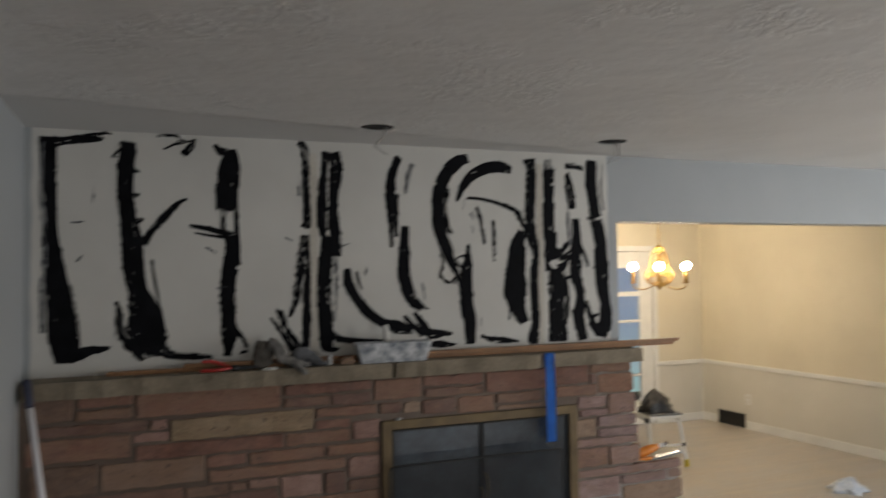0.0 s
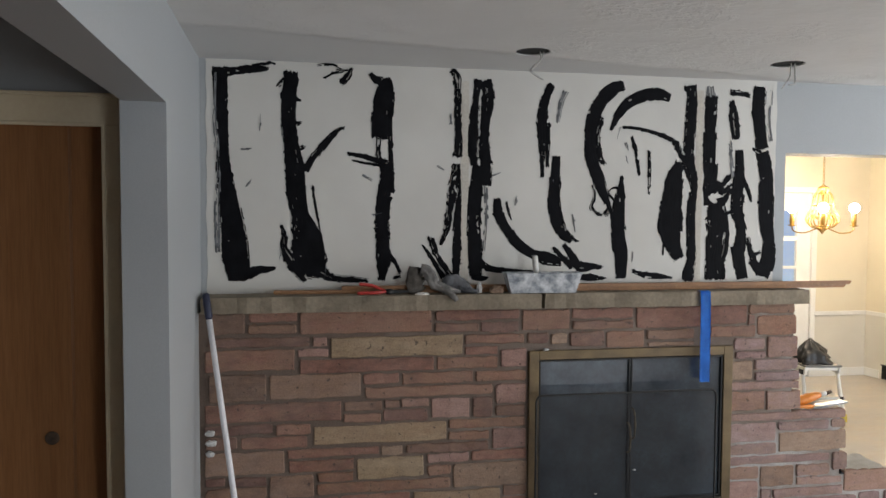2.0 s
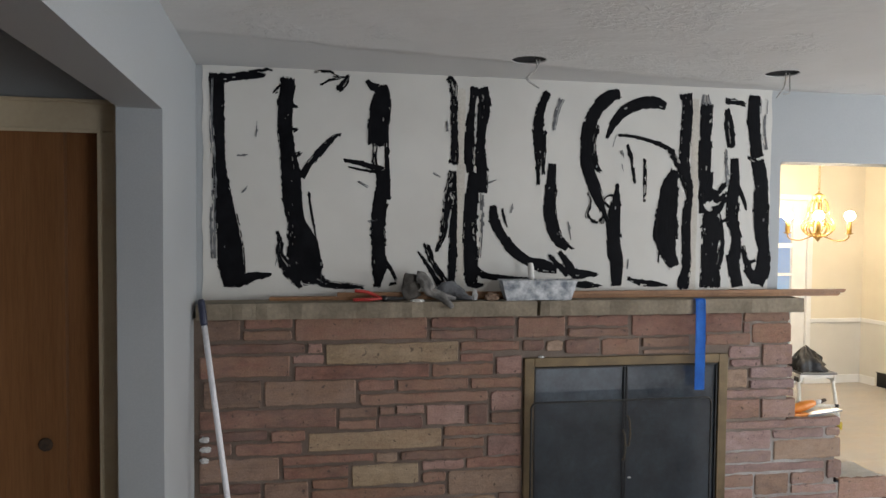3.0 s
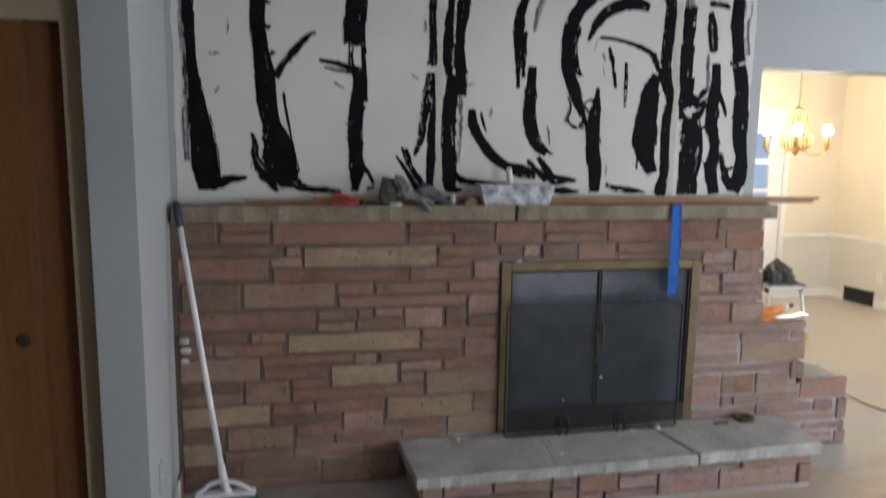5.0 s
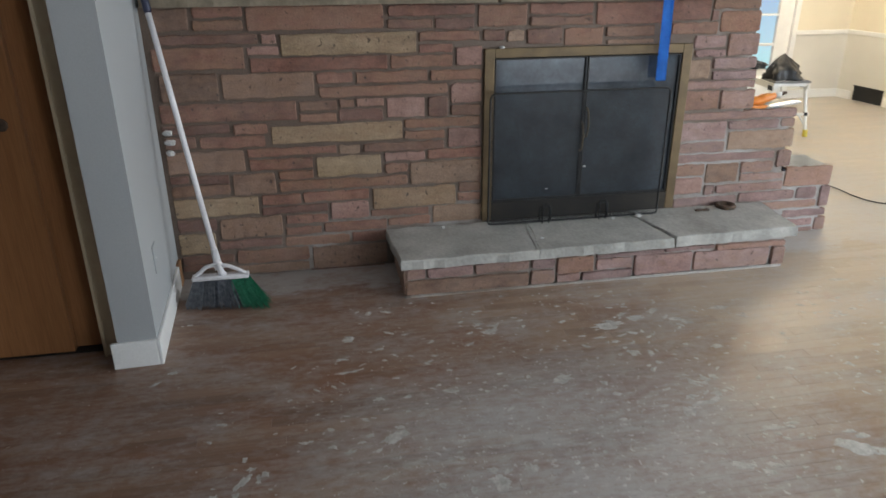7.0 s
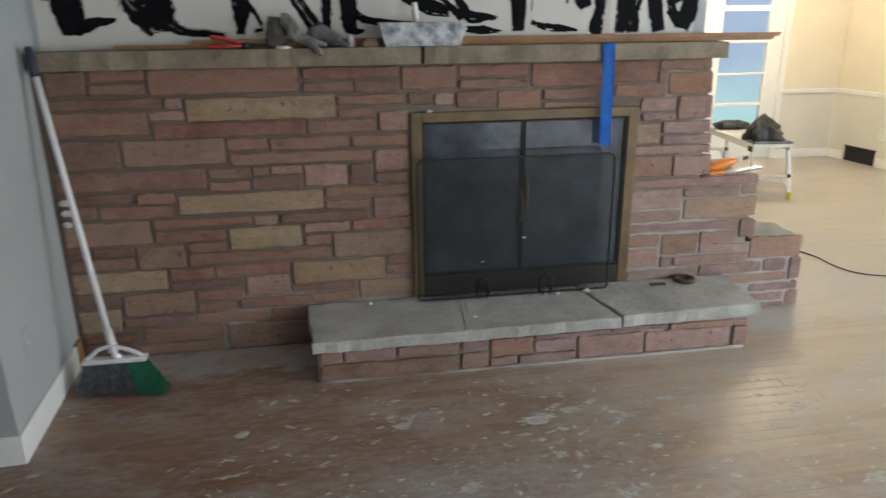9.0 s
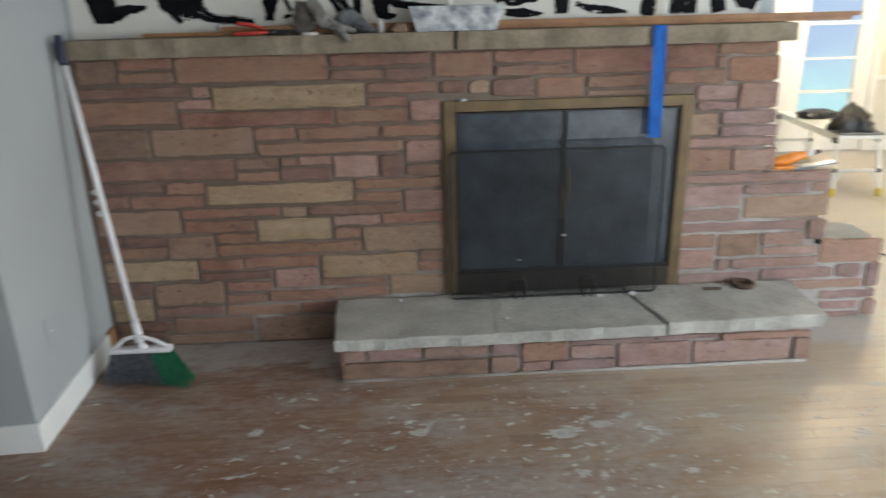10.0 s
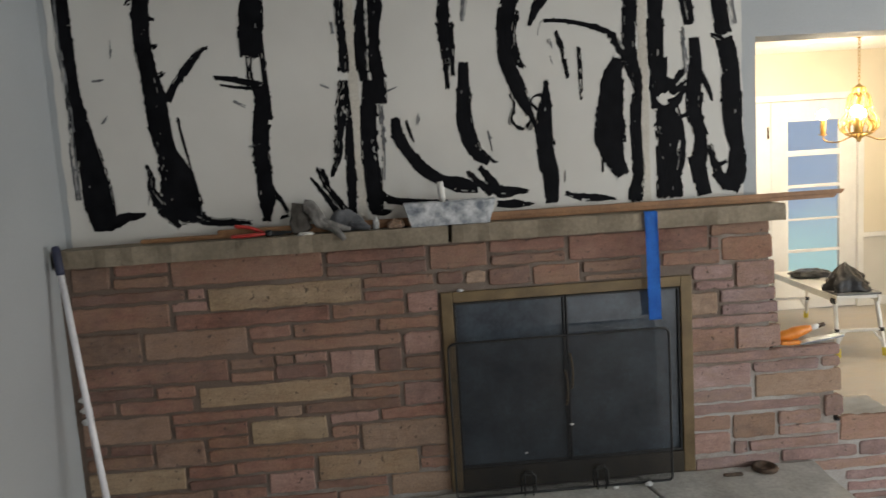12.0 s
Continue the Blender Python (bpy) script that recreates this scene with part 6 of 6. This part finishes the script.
# ---- plaster on the floor ----
def splat(x, y, rx, ry, turn, seed):
    """A thin trodden patch of plaster with a broken rim."""
    c, s = math.cos(radians(turn)), math.sin(radians(turn))
    n = 44
    verts, faces = [(x, y, 0.0012)], []
    for k in range(n):
        t = 2 * math.pi * k / n
        r = 0.72 + 0.55 * noise.noise(Vector((math.cos(t) * 1.6, math.sin(t) * 1.6, seed))) + 0.22 * noise.noise(Vector((math.cos(t) * 4, math.sin(t) * 4, seed))) + 0.16 * noise.noise(Vector((math.cos(t) * 11, math.sin(t) * 11, seed)))
        px, py = rx * r * math.cos(t), ry * r * math.sin(t)
        verts.append((x + (px * c - py * s) * 0.8, y + (px * s + py * c) * 0.8, 0.0011))
        verts.append((x + px * c - py * s, y + px * s + py * c, 0.0003))
    for k in range(n):
        a, b = 1 + 2 * k, 1 + 2 * ((k + 1) % n)
        faces += [(0, a, b), (a, a + 1, b + 1, b)]
    tagged(raw("plaster_splash", verts, faces, TRODDEN), "trodden white plaster splash on the wood floor", "plaster", "plaster splashes", "stuff")


for k, (x, y, rx, ry, turn) in enumerate(((0.766, -0.753, 0.035, 0.024, 0), (1.362, -0.79, 0.06, 0.022, 14), (1.9, -0.84, 0.12, 0.035, 6), (2.03, -0.8, 0.07, 0.025, 10), (0.88, -1.43, 0.08, 0.03, 22), (2.03, -1.44, 0.085, 0.022, 10),
                                          (2.37, -1.77, 0.08, 0.035, -30), (0.85, -1.2, 0.025, 0.014, 0), (0.39, -1.56, 0.05, 0.016, 60), (1.17, -1.71, 0.04, 0.035, 20), (3.19, -0.62, 0.06, 0.02, -8), (2.26, -1.09, 0.035, 0.02, 0))):
    splat(x, y, rx, ry, turn, k * 2.3 + 1)
for k, (x, y, rx, ry, turn) in enumerate(((1.9, -1.07, 0.045, 0.02, -30), (3.44, -0.65, 0.05, 0.02, 0), (2.9, -1.39, 0.07, 0.03, 15), (0.08, -0.88, 0.03, 0.018, 0), (0.03, -0.945, 0.03, 0.01, 40), (0.75, -1.0, 0.07, 0.014, 8), (1.3, -1.95, 0.05, 0.04, 0),
                                          (2.15, -1.62, 0.05, 0.018, 0), (1.95, -1.78, 0.05, 0.025, -20), (1.55, -1.2, 0.05, 0.03, 20), (2.45, -0.78, 0.05, 0.02, -5), (0.3, -1.25, 0.02, 0.012, 0))):
    splat(x, y, rx, ry, turn, k * 3.1 + 40)

rs = random.Random(19)
for x, y, rx, ry, turn in ((1.93, -0.83, 0.15, 0.05, 8), (2.02, -1.44, 0.1, 0.05, 25), (1.36, -0.79, 0.08, 0.03, 14), (0.86, -1.42, 0.09, 0.04, 15), (1.18, -1.7, 0.07, 0.06, 0), (2.4, -1.78, 0.1, 0.05, -35), (2.04, -1.82, 0.07, 0.04, 0),
                           (2.2, -0.89, 0.08, 0.035, 20), (1.89, -1.07, 0.05, 0.04, 0), (2.1, -1.25, 0.09, 0.05, -60), (0.39, -1.56, 0.06, 0.04, 60), (0.7, -0.93, 0.07, 0.02, 8), (2.2, -1.67, 0.05, 0.03, 0), (2.0, -0.99, 0.04, 0.06, 0)):
    for k in range(7):
        u, v2 = rs.gauss(0, 1.1), rs.gauss(0, 1.1)
        c, q = math.cos(radians(turn)), rs.uniform(0.12, 0.42)
        splat(x + rx * u * c - ry * v2 * math.sin(radians(turn)), y + rx * u * math.sin(radians(turn)) + ry * v2 * c, rx * q, ry * q * rs.uniform(0.7, 1.4), turn + rs.uniform(-40, 40), rs.uniform(0, 90))

r = random.Random(5)
verts, faces = [], []
made = 0
while made < 1900:
    x, y = r.uniform(0.05, 3.9), -0.46 - abs(r.gauss(0, 0.8))
    if y < -2.7 or noise.noise(Vector((x * 1.3, y * 1.6, 4.0))) + 0.8 * math.exp(-((x - 1.7) / 1.0) ** 2 - ((y + 1.25) / 0.6) ** 2) < r.uniform(-0.25, 0.5):
        continue
    made += 1
    s = 0.0014 + 0.011 * r.random() ** 6
    k, n, a0, turn = len(verts), 8, r.uniform(0, 6), r.gauss(0, 0.5)
    long, h = r.uniform(1.0, 2.6), min(0.004, s * r.uniform(0.15, 0.5))
    for j in range(n):
        t = a0 + 2 * math.pi * j / n
        q = s * r.uniform(0.5, 1.25)
        px, py = q * long * math.cos(t), q * math.sin(t)
        verts.append((x + px * math.cos(turn) - py * math.sin(turn), y + px * math.sin(turn) + py * math.cos(turn), 0.0004))
    verts.append((x, y, h))
    faces += [(k + j, k + (j + 1) % n, k + n) for j in range(n)]
for _ in range(70):
    x, y, s = r.uniform(1.08, 3.0), r.uniform(-0.42, -0.1), r.uniform(0.002, 0.007)
    k = len(verts)
    for j in range(5):
        t = 2 * math.pi * j / 5
        verts.append((x + s * r.uniform(0.6, 1.3) * math.cos(t), y + s * math.sin(t), 0.2075))
    verts.append((x, y, 0.2075 + s * 0.5))
    faces += [(k + j, k + (j + 1) % 5, k + 5) for j in range(5)]
tagged(raw("plaster_crumbs", verts, faces, TRODDEN), "scattered white plaster crumbs on floor and hearth", "plaster crumbs", kind="stuff")


# ---- stones of the fireplace wall ----
course(("b", 0.037, 0.187, 1.188, 1.282), ("r", 0.203, 0.418, 1.241, 1.286), ("d", 0.198, 0.414, 1.187, 1.229), ("r", 0.430, 1.041, 1.181, 1.285), ("r", 1.057, 1.468, 1.232, 1.279), ("d", 1.053, 1.267, 1.176, 1.219), ("d", 1.279, 1.467, 1.173, 1.218), ("r", 1.481, 1.722, 1.176, 1.272), ("r", 1.735, 2.053, 1.229, 1.276), ("d", 1.735, 2.054, 1.174, 1.216), ("r", 2.067, 2.420, 1.178, 1.276), ("r", 2.433, 2.665, 1.185, 1.280), ("d", 2.679, 2.939, 1.239, 1.286), ("d", 2.678, 2.712, 1.185, 1.226), ("r", 2.729, 2.952, 1.124, 1.225))
course(("d", 0.026, 0.475, 1.124, 1.169), ("p", 0.487, 0.555, 1.124, 1.166), ("t", 0.570, 1.191, 1.071, 1.164), ("r", 1.203, 1.494, 1.120, 1.161), ("d", 1.506, 1.615, 1.115, 1.164), ("o", 1.628, 1.712, 1.110, 1.160), ("d", 1.724, 1.901, 1.093, 1.162), ("r", 1.914, 2.114, 1.082, 1.161), ("d", 2.126, 2.379, 1.117, 1.166), ("b", 2.134, 2.382, 1.085, 1.105), ("r", 2.470, 2.717, 1.120, 1.172))
course(("r", 0.011, 0.406, 1.016, 1.110), ("p", 0.419, 0.558, 1.076, 1.111), ("r", 0.427, 1.051, 1.003, 1.059), ("r", 1.204, 1.364, 1.066, 1.107), ("r", 1.064, 1.361, 1.000, 1.054), ("p", 1.378, 1.507, 1.001, 1.090))
course(("k", 0.025, 0.278, 0.879, 1.003), ("b", 0.290, 0.706, 0.881, 0.991), ("r", 0.718, 0.888, 0.936, 0.987), ("r", 0.900, 1.240, 0.936, 0.987), ("r", 1.252, 1.505, 0.935, 0.985), ("r", 0.724, 1.338, 0.875, 0.922), ("p", 1.355, 1.505, 0.827, 0.920))
course(("r", 0.006, 0.615, 0.783, 0.866), ("d", 0.628, 0.806, 0.816, 0.859), ("r", 0.627, 0.801, 0.765, 0.803), ("d", 0.819, 0.887, 0.829, 0.862), ("p", 0.899, 1.027, 0.828, 0.862), ("d", 0.814, 1.025, 0.762, 0.815), ("p", 1.040, 1.229, 0.766, 0.861), ("d", 1.241, 1.341, 0.768, 0.859), ("d", 1.353, 1.503, 0.767, 0.814))
course(("d", 0.006, 0.307, 0.729, 0.771), ("r", 0.320, 0.479, 0.721, 0.763), ("t", 0.491, 1.112, 0.660, 0.749), ("r", 1.126, 1.502, 0.710, 0.754), ("r", 1.124, 1.325, 0.658, 0.698), ("p", 1.337, 1.508, 0.608, 0.697), ("d", 0.009, 0.147, 0.660, 0.716), ("r", 0.160, 0.460, 0.657, 0.708), ("r", 0.373, 0.790, 0.605, 0.645), ("o", 0.802, 0.905, 0.600, 0.643), ("d", 0.918, 1.323, 0.606, 0.646), ("p", 1.024, 1.224, 0.553, 0.590), ("r", 1.237, 1.511, 0.551, 0.599))
course(("b", 0.006, 0.361, 0.539, 0.641), ("r", 0.376, 0.676, 0.541, 0.592), ("t", 0.689, 1.008, 0.488, 0.588), ("r", 1.023, 1.138, 0.493, 0.541), ("o", 1.150, 1.511, 0.427, 0.536), ("d", 0.006, 0.094, 0.494, 0.531), ("d", 0.107, 0.277, 0.489, 0.526), ("d", 0.006, 0.276, 0.429, 0.476), ("b", 0.289, 0.492, 0.426, 0.524), ("r", 0.507, 0.672, 0.489, 0.529), ("r", 0.505, 1.136, 0.427, 0.476))
course(("t", 0.006, 0.399, 0.323, 0.414), ("r", 0.415, 0.604, 0.362, 0.411), ("r", 0.616, 0.941, 0.367, 0.415), ("t", 0.954, 1.379, 0.308, 0.411), ("r", 1.391, 1.508, 0.319, 0.363), ("d", 1.392, 1.510, 0.375, 0.415), ("d", 0.412, 0.731, 0.312, 0.349), ("p", 0.743, 0.933, 0.266, 0.355), ("r", 0.525, 0.731, 0.257, 0.299), ("r", 0.945, 1.239, 0.268, 0.299), ("o", 1.259, 1.514, 0.212, 0.301))
course(("d", 0.006, 0.192, 0.248, 0.311), ("b", 0.205, 0.503, 0.203, 0.300), ("r", 0.515, 0.694, 0.197, 0.240), ("r", 0.706, 1.021, 0.200, 0.250), ("r", 1.033, 1.246, 0.212, 0.255), ("t", 0.006, 0.182, 0.130, 0.235), ("d", 0.194, 0.494, 0.148, 0.191), ("r", 0.506, 0.831, 0.140, 0.184), ("r", 0.844, 1.023, 0.135, 0.188))
course(("d", 0.006, 0.256, 0.080, 0.117), ("r", 0.269, 0.625, 0.062, 0.128), ("b", 0.637, 1.016, 0.0062, 0.122), ("d", 0.006, 0.219, 0.039, 0.068), ("b", 0.232, 0.620, 0.003, 0.049), ("d", 0.630, 1.004, 0.003, -0.006))
course(("m", 2.601, 2.776, 1.054, 1.107), ("m", 2.611, 2.776, 1.007, 1.042), ("m", 2.788, 2.961, 1.013, 1.112), ("o", 2.576, 2.704, 0.898, 0.991), ("n", 2.716, 2.963, 0.943, 0.997), ("n", 2.719, 2.970, 0.894, 0.930), ("m", 2.576, 2.971, 0.844, 0.882), ("p", 2.583, 2.778, 0.736, 0.832), ("m", 2.790, 2.980, 0.736, 0.829), ("m", 2.543, 3.249, 0.682, 0.723), ("m", 2.562, 2.847, 0.570, 0.664), ("n", 2.860, 3.156, 0.626, 0.670), ("n", 3.168, 3.254, 0.623, 0.669), ("o", 2.867, 3.262, 0.509, 0.610), ("n", 2.568, 2.855, 0.508, 0.558), ("m", 2.567, 3.161, 0.452, 0.495), ("n", 3.180, 3.268, 0.401, 0.496), ("p", 2.578, 2.753, 0.379, 0.440))
course(("p", 2.585, 2.754, 0.276, 0.367), ("b", 2.767, 2.960, 0.330, 0.438), ("n", 2.972, 3.167, 0.381, 0.435), ("m", 2.976, 3.240, 0.328, 0.369), ("n", 2.770, 2.828, 0.268, 0.317), ("m", 2.840, 3.244, 0.269, 0.315), ("p", 3.256, 3.549, 0.281, 0.389), ("n", 2.596, 2.973, 0.182, 0.253), ("m", 2.986, 3.334, 0.206, 0.257), ("n", 3.347, 3.469, 0.206, 0.268), ("n", 3.494, 3.560, 0.152, 0.269), ("m", 3.116, 3.484, 0.148, 0.193), ("n", 3.284, 3.561, 0.095, 0.135), ("m", 3.292, 3.485, 0.038, 0.081), ("n", 3.500, 3.574, 0.003, 0.082), ("n", 3.316, 3.488, 0.003, 0.026))


# ---- floor ----
flr = tagged(part("floor", boxed(((-2.4, -6.6, -0.3), (7.1, 3.8, -0.012))), MORTAR), "worn dusty oak strip floor with plaster splashes", "floor", kind="structure")
PLANK_W = 0.0572
plank_mesh = {}


def plank_geometry(length, x=0.0, y=0.0):
    a, b, g, c = length, PLANK_W, 0.0002, 0.0004
    v = [(x + g, y + g, -0.012), (x + a - g, y + g, -0.012), (x + a - g, y + b - g, -0.012), (x + g, y + b - g, -0.012),
         (x + g, y + g, -c), (x + a - g, y + g, -c), (x + a - g, y + b - g, -c), (x + g, y + b - g, -c),
         (x + g + c, y + g + c, 0), (x + a - g - c, y + g + c, 0), (x + a - g - c, y + b - g - c, 0), (x + g + c, y + b - g - c, 0)]
    f = [(8, 9, 10, 11)] + [(i + o, (i + 1) % 4 + o, (i + 1) % 4 + o + 4, i + o + 4) for o in (0, 4) for i in range(4)]
    return v, f


r = random.Random(3)
rest_v, rest_f = [], []
rows = int((3.75 + 6.5) / PLANK_W)
singles = 0
for i in range(rows):
    y = -6.5 + i * PLANK_W
    x = -2.35 - r.uniform(0, 0.8)
    while x < 7.0:
        length = r.choice((0.45, 0.7, 0.95, 1.2, 1.5))
        if -2.35 < y < -0.02 and x > -0.45 and x + length < 4.9 and singles < 300:
            if length not in plank_mesh:
                me = bpy.data.meshes.new("plank")
                vv, ff = plank_geometry(length)
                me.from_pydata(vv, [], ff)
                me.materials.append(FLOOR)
                plank_mesh[length] = me
            o = new("plank", plank_mesh[length])
            o.location = (x, y, 0)
            o.parent = flr
            singles += 1
        else:
            vv, ff = plank_geometry(length, x, y)
            k = len(rest_v)
            rest_v += vv
            rest_f += [tuple(q + k for q in f) for f in ff]
        x += length
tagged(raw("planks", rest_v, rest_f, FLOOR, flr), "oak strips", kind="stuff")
